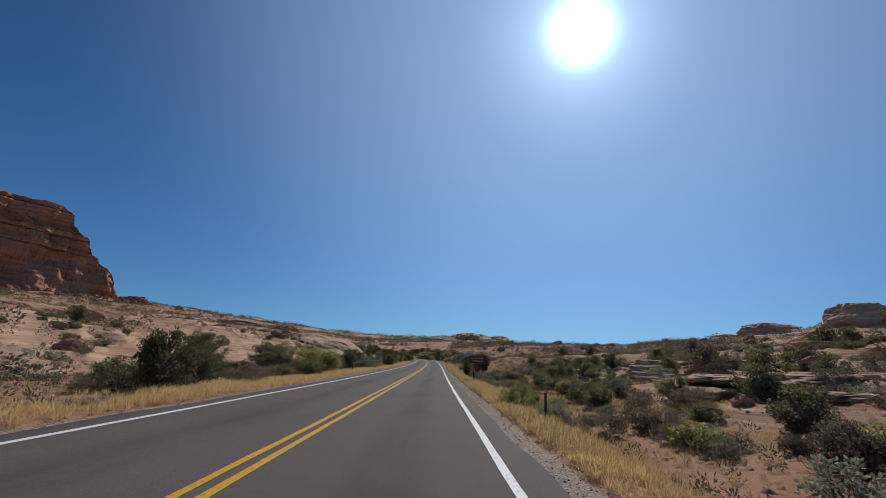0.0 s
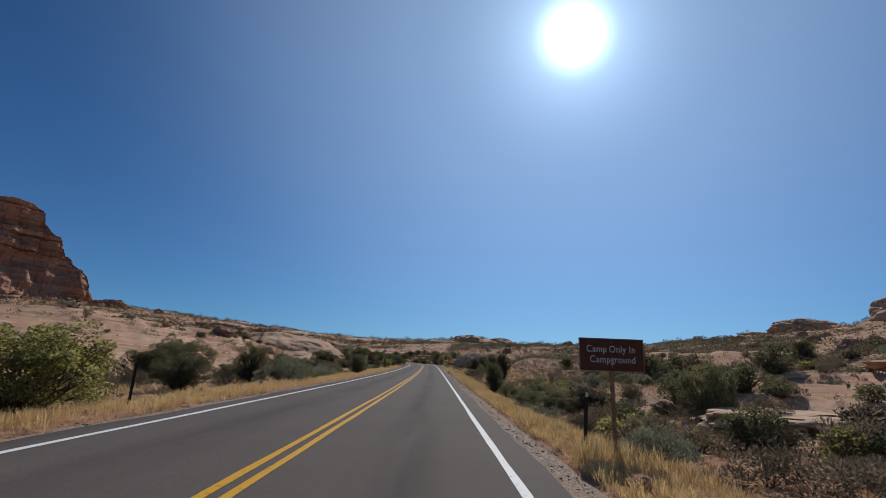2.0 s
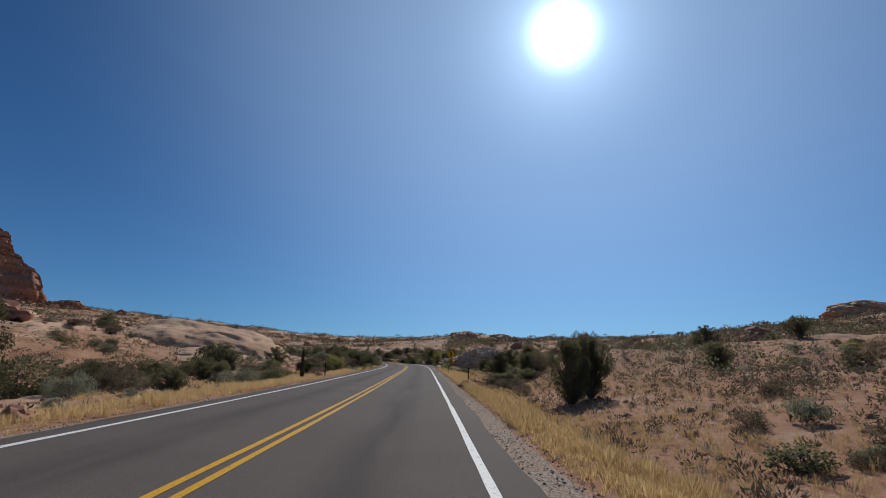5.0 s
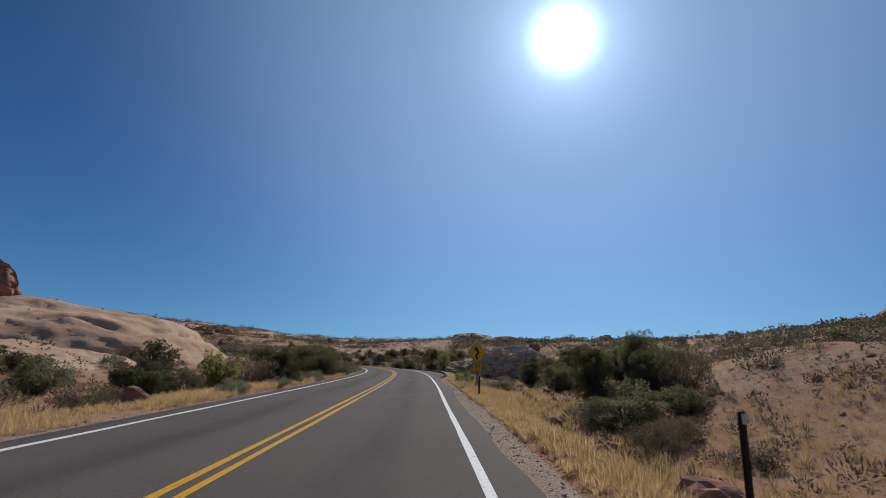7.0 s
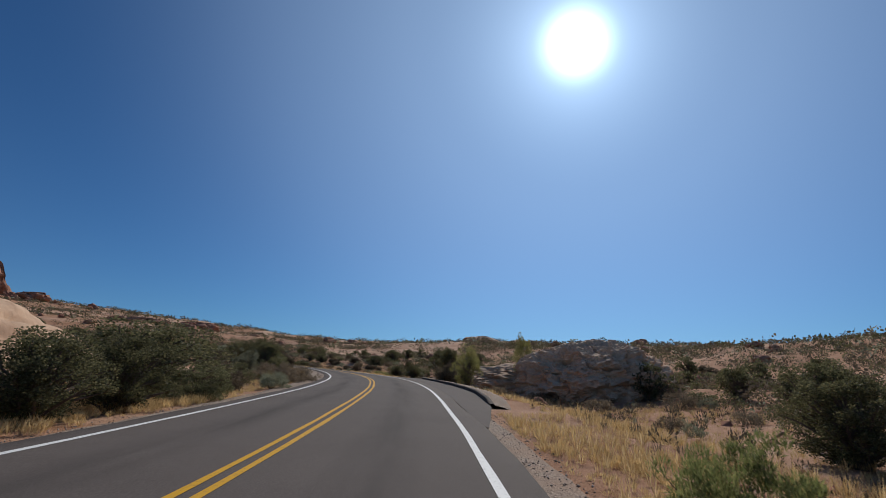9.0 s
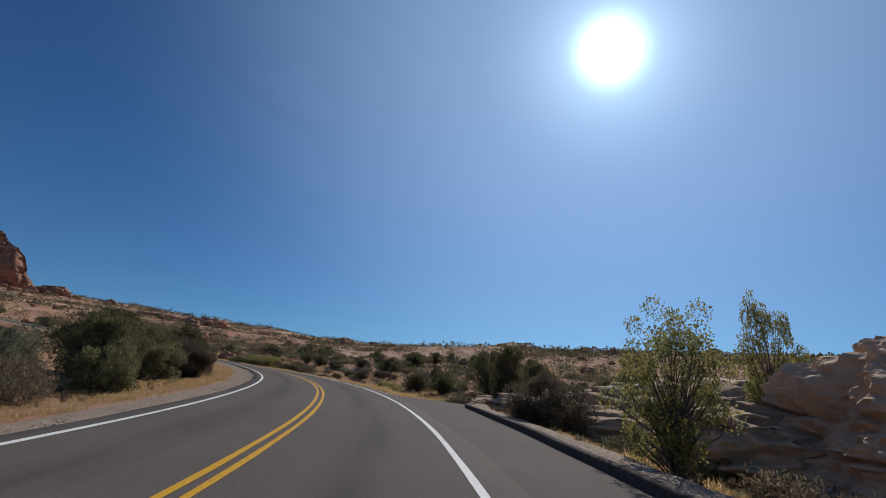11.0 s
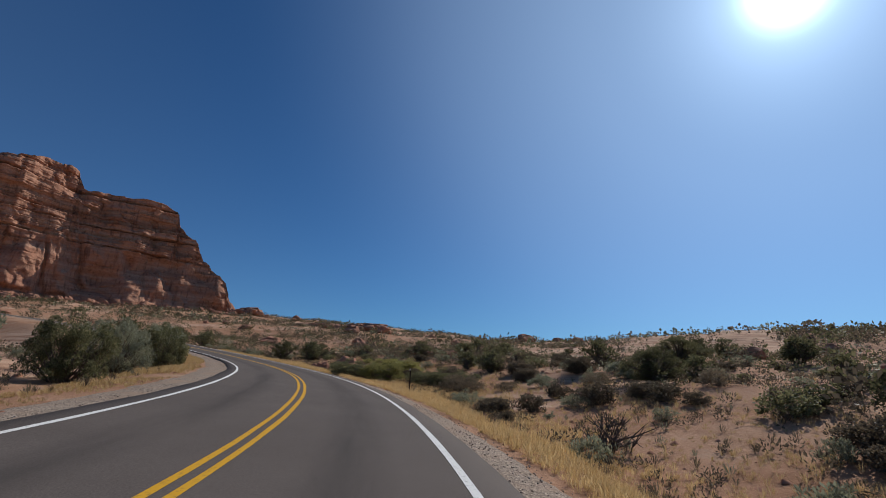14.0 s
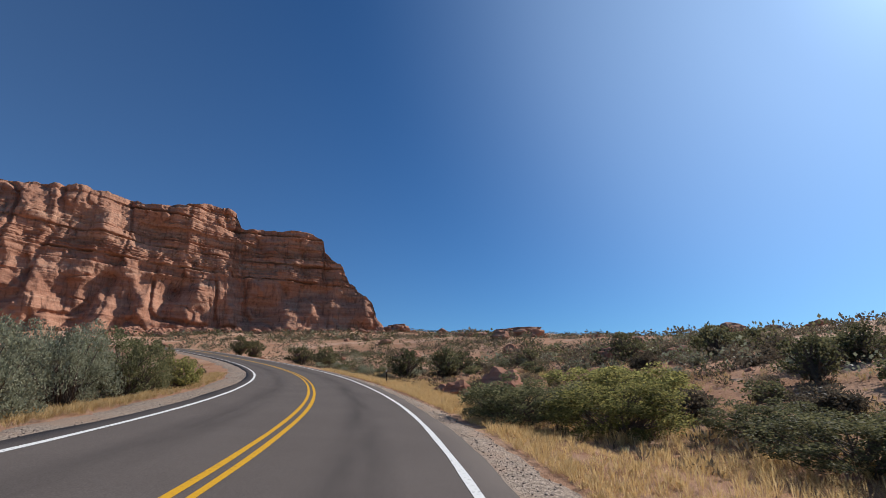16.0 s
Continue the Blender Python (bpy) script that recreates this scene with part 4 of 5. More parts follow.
NAMED_PLANTS = [
    ("juniper", -12.6, 27.5, 3.4, 2.2), ("juniper", -15.7, 50.6, 3.6, 2.2), ("brush", -14.7, 22.7, 1.6, 1.1), ("juniper", -10.2, 19.5, 2.4, 2.6), ("brush", -13, 33.5, 2, 1.2), ("oak", -12, 41, 2.4, 1.3), ("sage", 5, 22.2, 1.7, 1.25), ("brush", 5.6, 21.3, 1.5, 0.9),
    ("oak", 11.7, 37.2, 2.1, 1.8), ("brush", 13.7, 34.9, 1.9, 1.4), ("juniper", 16.5, 35.6, 1.9, 2), ("brush", 10.7, 23.2, 1.6, 1.1), ("brush", 12, 27.2, 1.9, 1.3), ("oak", 14.5, 28.5, 2, 1.3), ("brush", 8.9, 30, 1.3, 0.9), ("sage", 6.3, 54.2, 2.1, 1.1),
    ("oak", 11.8, 58.6, 2.6, 1.9), ("brush", 10.3, 51.6, 1.3, 0.9), ("oak", 21.4, 71.3, 2.4, 1.5), ("brush", 12.4, 46.2, 2.2, 1.5), ("oak", 9.5, 62.5, 2.6, 1.7), ("brush", 8, 67, 2, 1.3), ("juniper", -13.2, 45, 2.2, 2.2), ("juniper", -13, 66.1, 3.2, 2.1),
    ("juniper", -12.6, 75.2, 3, 2.6), ("sage", 4.9, 64.4, 2.4, 1), ("sage", 5.8, 66, 2, 0.9), ("oak", 21.3, 82.7, 3.4, 2.2), ("oak", 5.8, 79, 1.6, 1.7), ("juniper", -8.8, 98.3, 2.2, 2.4), ("oak", -10.8, 94, 2.4, 1.6), ("juniper", -13.2, 84.4, 2.2, 2.4),
    ("juniper", -9.4, 103.4, 2.2, 2.5), ("oak", -9.6, 88.6, 2.2, 1.1), ("oak", -10.4, 80.5, 2.6, 1.2), ("oak", 6.6, 77.2, 3, 1.5), ("oak", 8.6, 76, 3.2, 1.6), ("oak", 7.4, 80.8, 3, 1.5), ("oak", 9.8, 79.6, 3.2, 1.6), ("brush", 6.2, 84, 2.2, 1.3),
    ("oak", 11.5, 83.5, 3, 1.5), ("rabbit", 9, 86.5, 3, 0.9), ("brush", 7, 89.5, 1.8, 1.1), ("oak", 10.5, 92, 2.8, 1.5), ("brush", 6.4, 96.5, 1.7, 1), ("brush", 8.2, 99.5, 2, 1.2), ("juniper", 10.4, 131.2, 3.2, 4.9), ("juniper", 12.4, 133.4, 3.4, 5.2),
    ("juniper", 13, 176.3, 4.4, 3.6), ("cypress", -9, 135.2, 1, 2.6), ("oak", -11, 134, 2.4, 1.2), ("brush", -10.5, 163.5, 3.6, 2.3), ("oak", -11.5, 139.5, 2.4, 1), ("oak", -12.5, 156.7, 3.8, 2.1), ("yellow", -11.1, 160, 2.6, 2.7), ("juniper", -8.9, 165, 3, 2.3),
    ("oak", 10.4, 171, 4.2, 2.5), ("sage", -8.2, 155, 1.6, 0.8), ("sage", -7.9, 160.5, 1.3, 0.8), ("juniper", 14.2, 165.5, 3.1, 4), ("oak", 10.8, 158, 2.8, 1.9), ("oak", 12.4, 156, 2.4, 1.6), ("brush", 10.2, 151.8, 1.5, 1.2), ("brush", 14.6, 160, 2.6, 3),
    ("sage", 4.3, 167.4, 1.6, 0.95), ("sage", 5.6, 168.2, 1.8, 1), ("sage", 3, 168.8, 1.2, 0.8), ("brush", 3.5, 165.2, 0.9, 0.45), ("juniper", 12.3, 176, 3.8, 2.7), ("juniper", 12.7, 183.4, 3.2, 2.6), ("juniper", 9.8, 179, 3, 2.3), ("juniper", 15.5, 172, 3.4, 3),
    ("sage", -8.2, 171.3, 1.5, 1), ("sage", -8.8, 173.2, 1.5, 1), ("juniper", -9.3, 178.6, 3.2, 2.3), ("juniper", -9.6, 182.4, 3.4, 2.4), ("oak", -9.2, 186.4, 3, 1.7), ("sage", -9.6, 169, 1.6, 1.2), ("brush", 5.2, 210.6, 1.5, 1.2), ("rabbit", 4.4, 218.6, 1.5, 1),
    ("brush", 4.2, 207.6, 1.2, 0.6), ("oak", 3, 218, 1.2, 0.8), ("juniper", -20, 226, 4.2, 4.2), ("juniper", -22.6, 229.5, 4, 3.9), ("thicket", -20.4, 234.6, 3.4, 3), ("oak", -17.2, 221.8, 3.2, 2.9), ("juniper", -24.6, 236.6, 3.6, 3.9), ("brush", -16.2, 216.4, 2.4, 2),
    ("yellow", -15, 212.4, 1.4, 1), ("juniper", -7.4, 264.5, 3, 2.3), ("yellow", -9.7, 256.6, 2.6, 1.5), ("juniper", 2.4, 247, 3.2, 3), ("oak", 4.4, 245, 3, 2), ("oak", 6.4, 249, 3.4, 2.2), ("sage", -6, 245.8, 1.6, 1), ("sage", -6.6, 247.4, 1.6, 1),
    ("sage", -5.2, 243.6, 1.6, 1), ("sage", -4, 241.4, 1.5, 0.9), ("sage", -7.2, 249, 1.5, 1), ("sage", -3.2, 246, 1.6, 1.1), ("thicket", -29, 247.5, 4.2, 3.9), ("thicket", -26.8, 243.6, 4, 3.5), ("juniper", -31.6, 251.6, 4, 3.9), ("willow", -34.8, 256.6, 4, 4.2),
    ("oak", -38.2, 263, 3.8, 3.9), ("willow", -41.4, 267.6, 3.8, 3.8), ("oak", -46.4, 274.2, 4.2, 4.2), ("willow", -50.5, 277.9, 4.4, 4.2), ("juniper", -14.2, 286.4, 4.2, 2.5), ("oak", -58.8, 285.2, 4.6, 4.2), ("willow", -54.6, 281.4, 4, 4), ("sage", -62.4, 284, 4, 3.6),
    ("yellow", -61, 288.6, 2.6, 2.2), ("sage", -66.3, 283.1, 4.2, 4.2), ("oak", -41, 291, 4.8, 2), ("yellow", -39.8, 297.5, 6.2, 2.7), ("oak", -31.6, 288.4, 3.9, 1.6), ("oak", -29.4, 289.4, 3.9, 1.6), ("oak", -33.6, 291.6, 3.6, 1.4), ("oak", -44, 295.6, 4.5, 1.8),
    ("brush", -28, 286.2, 3.4, 1.6), ("juniper", -128.6, 332, 4.2, 4), ("juniper", -137.7, 340.7, 5, 4.4), ("juniper", -122, 342, 6, 4.2), ("juniper", -107.9, 336.9, 5.5, 4.2), ("juniper", -69.5, 316.8, 4, 3.4), ("juniper", -66.4, 319.4, 4, 3.4), ("juniper", -69.3, 326.5, 4, 2.6),
    ("juniper", 33.6, 116, 4.4, 3), ("juniper", 26, 140, 3, 2.6), ("juniper", 41, 96, 3.2, 2.8), ("yellow", -12.6, 55, 5.6, 3.9), ("juniper", -28, 61.5, 7.4, 5.4), ("juniper", -28.6, 92, 7, 4.3), ("oak", -35.6, 112.7, 8.9, 6.5), ("juniper", -9.8, 106.4, 2.5, 3.2),
    ("oak", -23.7, 126, 5.6, 4.1), ("juniper", -13.2, 188.3, 8.2, 3.6), ("rabbit", 4.1, 25.4, 1.9, 1.6), ("rabbit", 5.6, 25.8, 2, 1.9), ("sage", 5, 51, 1.9, 1), ("oak", 17, 71.3, 4, 4.5), ("brush", 16.8, 65.6, 2.3, 1.9), ("juniper", 4.9, 82, 1.8, 2.6),
    ("juniper", 9.5, 160.2, 2.8, 3.4), ("oak", 14, 162.4, 3.4, 3.4), ("oak", 9.2, 154.7, 4.4, 1.9), ("brush", 8.5, 150.4, 2, 1.4), ("rabbit", 3.2, 172.3, 1.7, 1.4), ("tree", 2.6, 211.8, 2.6, 3.8), ("tree", 8.7, 219, 2.3, 6.2), ("thicket", 1.4, 221.4, 3.6, 2.6),
    ("juniper", 1.4, 262.0, 5.4, 6.4), ("juniper", 1.6, 244.4, 3.7, 5.3), ("yellow", -9.3, 250, 3.2, 1.9), ("dead", -16, 267.9, 2.2, 2.1), ("juniper", -11.7, 303.5, 5.8, 3.6), ("yellow", -37.2, 291, 4.6, 2.3), ("sage", -16.7, 14.2, 2.9, 2), ("brush", -13.5, 14.5, 1.7, 1.3),
    ("oak", -12.9, 22.3, 2.9, 2), ("brush", -12, 24.9, 2, 1.2), ("sage", -18.6, 30.4, 2.3, 1.5), ("brush", -10.7, 30.1, 2.2, 1.4), ("sage", -14.8, 36.2, 1.4, 1.1), ("brush", -16.9, 36.3, 3.1, 1.9), ("juniper", -15, 40.7, 2.1, 1.4), ("oak", -10.9, 46.5, 2.5, 1.8),
    ("brush", -14.4, 59.7, 1.8, 1.1), ("brush", -16.2, 65.3, 1.5, 1), ("sage", -18.6, 65.1, 2.7, 1.6), ("brush", -16.3, 67.7, 1.6, 1.3), ("juniper", -17.1, 73.5, 2, 1.3), ("sage", -9.7, 73.2, 3.5, 2.1), ("juniper", -15.4, 78.8, 2.3, 1.4), ("sage", -9.8, 85.6, 2.3, 1.5),
    ("sage", -16.7, 83, 2.4, 1.6), ("juniper", -18.9, 88.6, 1.8, 1.3), ("sage", -13.4, 87.2, 2.3, 1.5), ("brush", -15.7, 95, 1.2, 1), ("sage", -12.6, 96.3, 2.3, 1.7), ("juniper", -17.2, 100.3, 2.1, 1.3), ("juniper", -18, 105.6, 2.3, 1.8), ("sage", -14.2, 104.8, 1.7, 1.3),
    ("brush", -14.9, 110, 2.8, 1.7), ("oak", -12.6, 107.6, 1.7, 1.1), ("sage", -16.9, 114.3, 1.5, 1.2), ("juniper", -14, 112.5, 1.6, 1.2), ("juniper", -11.3, 119.7, 1.8, 1.4), ("sage", -16.2, 120.5, 2.3, 1.5), ("brush", -16.2, 124.3, 2.6, 2), ("juniper", -19, 126.2, 3, 2.1),
    ("oak", -10, 131.1, 1.4, 1), ("sage", -11.8, 130.2, 2.6, 1.6), ("juniper", -16.7, 136.7, 3.3, 2), ("oak", -18.9, 145.2, 2.1, 1.6), ("brush", -18.5, 151.1, 1.9, 1.4), ("brush", -10.8, 148.9, 1.8, 1.4), ("oak", -17.4, 155.5, 2.3, 1.9), ("sage", -18.5, 157.9, 2.5, 1.7),
    ("brush", -18.5, 163.1, 3, 1.9), ("brush", -14.4, 166.7, 2.3, 1.6), ("brush", -17.5, 166.9, 2.5, 1.7), ("sage", -15.6, 172.5, 1.9, 1.5), ("brush", -19, 175.1, 2, 1.6), ("juniper", -14.6, 179.8, 2.2, 1.4), ("brush", -15, 193.6, 2.8, 2), ("sage", -10.5, 200.5, 1.7, 1.1),
    ("brush", -10.9, 204.2, 2.7, 1.7), ("juniper", -13.6, 202, 2.6, 1.8), ("juniper", -16.8, 208.4, 1.4, 1.1), ("brush", -10.6, 207.4, 2.3, 1.4), ("juniper", -4.4, 262.2, 3.4, 2.8), ("juniper", 5.5, 256, 5, 4.6), ("juniper", -18.8, 223.5, 4, 3.8), ("oak", -21.2, 231.5, 4, 3.6),
    ("juniper", -27.8, 246.8, 4.6, 4.2), ("thicket", -25.4, 240.6, 4, 3.8), ("juniper", -31.5, 249.2, 4.4, 4.2), ("rabbit", 5.2, 216.5, 1.6, 1.3), ("sage", -4.6, 248.4, 1.8, 1.2), ("sage", -2.4, 243.4, 1.7, 1.1), ("rabbit", -1.2, 247.6, 1.9, 1.3), ("sage", -9, 166.5, 2.2, 1.4),
    ("sage", -10.6, 168.4, 2, 1.3), ("thicket", -12.6, 166, 2.6, 1.9), ("thicket", -12, 171.5, 2.4, 1.8), ("juniper", -13.4, 176.5, 3.4, 3.2), ("sage", -9.2, 196, 1.8, 1.1), ("thicket", -11.4, 194, 2.4, 1.8), ("thicket", -13.6, 158, 3, 2.2), ("oak", -15.6, 163.5, 2.8, 2),
    ("thicket", -24, 291, 2.4, 1.4), ("sage", -22, 287, 2, 1.1), ("thicket", -20, 292, 2.6, 1.6), ("thicket", -25.5, 295, 2.6, 1.6), ("brush", -18, 286, 2, 1.2), ("sage", -21, 296, 2.2, 1.3), ("oak", -16, 291, 2.6, 1.6), ("brush", -24.5, 286, 1.6, 0.9),
    ("thicket", -15, 281, 2, 1.2), ("sage", -18.5, 279, 1.6, 0.9), ("willow", -19.5, 219.4, 3.2, 3.3), ("thicket", -21.5, 216.4, 3, 2.8), ("willow", -23.4, 213, 3.4, 3),
]
for k, (kind, x, y, w, h) in enumerate(NAMED_PLANTS):
    if x < -13.0 and 158 < y < 186 and kind != "juniper":
        continue
    plant(kind, x, y, w, h, (k % (3 if kind in ("juniper", "oak", "brush", "sage") else 2)) + (3 if y > 310 else 6 if max(w, h) >= 3 and kind in ("juniper", "oak", "thicket", "willow", "yellow") else 0))


# shrubs strewn over the nearer slopes, each its own thing
for kind, number, size in (("brush", 215, (0.8, 1.7)), ("sage", 150, (0.5, 1.2)), ("oak", 110, (1.2, 2.6)), ("juniper", 100, (1.8, 3.4))):
    done = 0
    while done < number:
        s, q = rng.uniform(70, 400), rng.choice((-1, 1, 1)) * (9.5 + 50 * rng.random() ** 1.4)
        p = road_at(np.array([s]), np.array([q]))[0]
        if abs(near_road(p[:1], p[1:2])[1][0]) < 9 or p[1] < 8:
            continue
        w = rng.uniform(*size)
        if kind in ("oak", "juniper") and abs(q) < 19:
            continue
        if math.hypot(p[0] + 27, p[1] - 288) < 9 or (kind in ("oak", "juniper") and 7 < p[0] < 45 and 118 < p[1] < 166):
            continue
        if q < 0 and rng.random() < 0.25:
            continue
        plant(kind, p[0], p[1], w * 1.25, w * rng.uniform(0.6, 0.95) if kind != "juniper" else w, 3 + rng.randrange(3))
        done += 1


# denser scrub on the slope right of the first stretch
done = 0
while done < 330:
    x, y = rng.uniform(8.0, 48), rng.uniform(9, 150)
    if 7 < x < 34 and 118 < y < 150:
        continue
    kind = rng.choice(("brush", "willow", "thicket", "sage", "yellow", "oak"))
    if x < 10.5 and rng.random() < 0.6:
        continue
    w = rng.uniform(0.9, 2.0) * (0.8 if kind == "sage" else 1.0)
    plant(kind, x, y, w * 1.3, w * rng.uniform(0.65, 1.0), 3 + rng.randrange(3))
    done += 1


# brown scrub over the flats past the pull-out, and on the pale rock to the left
done = 0
while done < 330:
    if done < 270:
        s_, q_ = rng.uniform(292, 420), 9.0 + 55 * rng.random() ** 1.3
    else:
        s_, q_ = rng.uniform(90, 260), -22 - 40 * rng.random()
    p = road_at(np.array([s_]), np.array([q_]))[0]
    if abs(near_road(p[:1], p[1:2])[1][0]) < 8.5 or math.hypot(p[0] + 27, p[1] - 288) < 8:
        continue
    kind = rng.choice(("thicket", "thicket", "sage", "oak", "willow"))
    w = rng.uniform(0.8, 1.9)
    plant(kind, p[0], p[1], w * 1.3, w * rng.uniform(0.6, 0.95), 3 + rng.randrange(3))
    done += 1


def far_shrubs():
    """The countless shrubs of the slopes, fuller where the road passes nearer."""
    rs = np.random.RandomState(11)
    n, m = 42000, 26000
    x = np.concatenate([rs.uniform(-420, 330, n), rs.uniform(-150, 150, m)])
    y = np.concatenate([rs.uniform(10, 760, n), rs.uniform(10, 420, m)])
    q = np.abs(near_road(x, y)[1])
    keep = (q > 20) & (fbm(x / 24, y / 24, 70.0, 2) > rs.uniform(-1.0, 0.55, len(x))) & (rockiness(x, y) < 0.2 + 1.0 * rs.rand(len(x))) & ~(x < -406 - 0.504 * np.clip(653 - y, 0, 123))
    x, y, q = x[keep], y[keep], q[keep]
    z = land(x, y)
    size = rs.uniform(0.7, 1.7, len(x)) * (0.85 + np.minimum(np.hypot(x, y - 150), 500) / 420) * np.where(rs.rand(len(x)) < 0.12, 1.8, 1)
    kind = np.arange(len(x)) % 9
    for tier, count, leaf in ((q < 45, 72, 0.1), ((q >= 45) & (q < 100), 40, 0.14), (q >= 100, 18, 0.23)):
        for name, lo, hi, mt, text in (("far_brush", 0, 4, SCRUB_M, "brown brush dotting the far slopes"), ("far_sage", 5, 5, SAGE_M, "grey-green sage dotting the far slopes"), ("far_junipers", 6, 8, JUNIPER_M, "dark junipers dotting the far slopes")):
            sel = tier & (kind >= lo) & (kind <= hi)
            c = np.stack([x, y, z + size * 0.3], 1)[sel]
            lv, lf = leaves(c, size[sel] * 0.55, count, 1.0, 0.42, 0.3, rs, 0.62)
            quad = lv.reshape(-1, 4, 3)
            mid = quad[:, :1]
            quad = mid + (quad - mid) * (np.repeat(size[sel], count)[:, None, None] * leaf)
            ob = mesh_ob(name, quad.reshape(-1, 3), lf, mt)
            tagged(ob, text, "shrubs", kind="stuff")
    # low rounded brush close to the road
    k = 3400
    s, side = rs.uniform(62, 430, k), np.where(rs.rand(k) < 0.68, 1, -1)
    p = road_at(s, side * (8.5 + 26 * rs.rand(k) ** 1.2))
    p = p[(np.abs(near_road(p[:, 0], p[:, 1])[1]) > 8.2) & (rs.rand(k) > 0.6 * rockiness(p[:, 0], p[:, 1]))]
    size = rs.uniform(0.3, 0.62, len(p))
    p[:, 2] = land(p[:, 0], p[:, 1]) + 0.3 * size
    lv, lf = leaves(p, size * 0.8, 64, 1.0, 0.16, 0.5, rs, 0.75)
    quad = lv.reshape(-1, 4, 3)
    mid = quad[:, :1]
    quad = mid + (quad - mid) * (np.repeat(size, 64)[:, None, None] * 0.34)
    tagged(mesh_ob("low_brush", quad.reshape(-1, 3), lf, SCRUB_M), "low rounded brown brush on the slopes", "shrubs", kind="stuff")


far_shrubs()


def tufts():
    """Small dry tufts and stones strewn over the slopes beside the road."""
    rs = np.random.RandomState(31)
    for name, n, mt, text, lo, hi in (("desert_tufts", 11000, BRUSH_M, "small brown tufts on the desert slopes", 0.16, 0.42), ("desert_tufts", 6500, GRASS_M, "small straw-coloured tufts on the desert slopes", 0.14, 0.36), ("desert_tufts", 3000, SAGE_M, "small grey-green tufts on the desert slopes", 0.18, 0.4)):
        s, side = rs.uniform(62, 430, n), np.where(rs.rand(n) < 0.6, 1, -1)
        p = road_at(s, side * (7.5 + 46 * rs.rand(n) ** 1.5))
        x, y = p[:, 0], p[:, 1]
        q = np.abs(near_road(x, y)[1])
        clump = fbm(x / 5.0, y / 5.0, 44.0, 2)
        keep = (q > 7.2) & (rs.rand(n) > 0.75 * rockiness(x, y)) & (clump > rs.uniform(-0.9, 0.3, n))
        c = np.stack([x, y, land(x, y)], 1)[keep]
        size = rs.uniform(lo, hi, len(c))
        blades = 20 if hi < 0.6 else 84
        m = len(c) * blades
        sz = np.repeat(size, blades)[:, None]
        a = rs.uniform(0, 2 * math.pi, m)
        out = rs.uniform(0.2, 1.0, (m, 1))
        root = np.repeat(c, blades, 0) + np.stack([np.cos(a), np.sin(a), 0 * a], 1) * 0.12 * sz
        tip = root + np.stack([np.cos(a), np.sin(a), 0 * a], 1) * sz * 0.85 * out + np.array([0, 0, 1.0]) * sz * (1.15 - 0.8 * out * out)
        wide = np.stack([-np.sin(a), np.cos(a), 0 * a], 1) * sz * (0.036 if hi < 0.6 else 0.016)
        mid = (root + tip) / 2 + np.array([0, 0, 0.1]) * sz + rs.normal(size=(m, 3)) * 0.06 * sz
        v = np.stack([root, mid + wide, tip, mid - wide], 1).reshape(-1, 3)
        tagged(mesh_ob(name, v, np.arange(m * 4).reshape(-1, 4), mt), text, "tufts", kind="stuff")
    n = 9000
    s, side = rs.uniform(62, 430, n), np.where(rs.rand(n) < 0.6, 1, -1)
    p = road_at(s, side * (5.3 + 42 * rs.rand(n) ** 2.0))
    off = np.abs(near_road(p[:, 0], p[:, 1])[1])
    p = p[(off > 5.2) & ((off > 9.5) | (s < 238) | (s > 296))]
    n = len(p)
    p[:, 2] = land(p[:, 0], p[:, 1])
    far = ease(5.5, 10, np.abs(near_road(p[:, 0], p[:, 1])[1]))
    size = (0.04 + 0.3 * rs.rand(n) ** 3) * (0.25 + 0.75 * far)
    base = np.array([(1, 0, 0), (0.4, 0.9, 0), (-0.7, 0.7, 0), (-1, -0.2, 0), (-0.2, -1, 0), (0.8, -0.7, 0), (0.45, 0.2, 0.6), (-0.3, 0.4, 0.7), (-0.2, -0.45, 0.6)], float)
    jit = base * rs.uniform(0.65, 1.35, (n, 9, 1)) - np.array([0, 0, 0.12])
    turn = rs.uniform(0, 2 * math.pi, n)
    ct, st = np.cos(turn)[:, None], np.sin(turn)[:, None]
    jit = np.stack([jit[..., 0] * ct - jit[..., 1] * st, jit[..., 0] * st + jit[..., 1] * ct, jit[..., 2]], -1)
    v = p[:, None] + jit * size[:, None, None]
    f = np.array([(0, 1, 6), (1, 2, 7), (1, 7, 6), (2, 3, 7), (3, 4, 8), (3, 8, 7), (4, 5, 8), (5, 0, 6), (5, 6, 8), (6, 7, 8)])
    ob = mesh_ob("scattered_stones", v.reshape(-1, 3), (f[None] + 9 * np.arange(n)[:, None, None]).reshape(-1, 3), BOULDER_M)
    tagged(ob, "loose red stones strewn over the slopes", "stones", kind="stuff")


tufts()


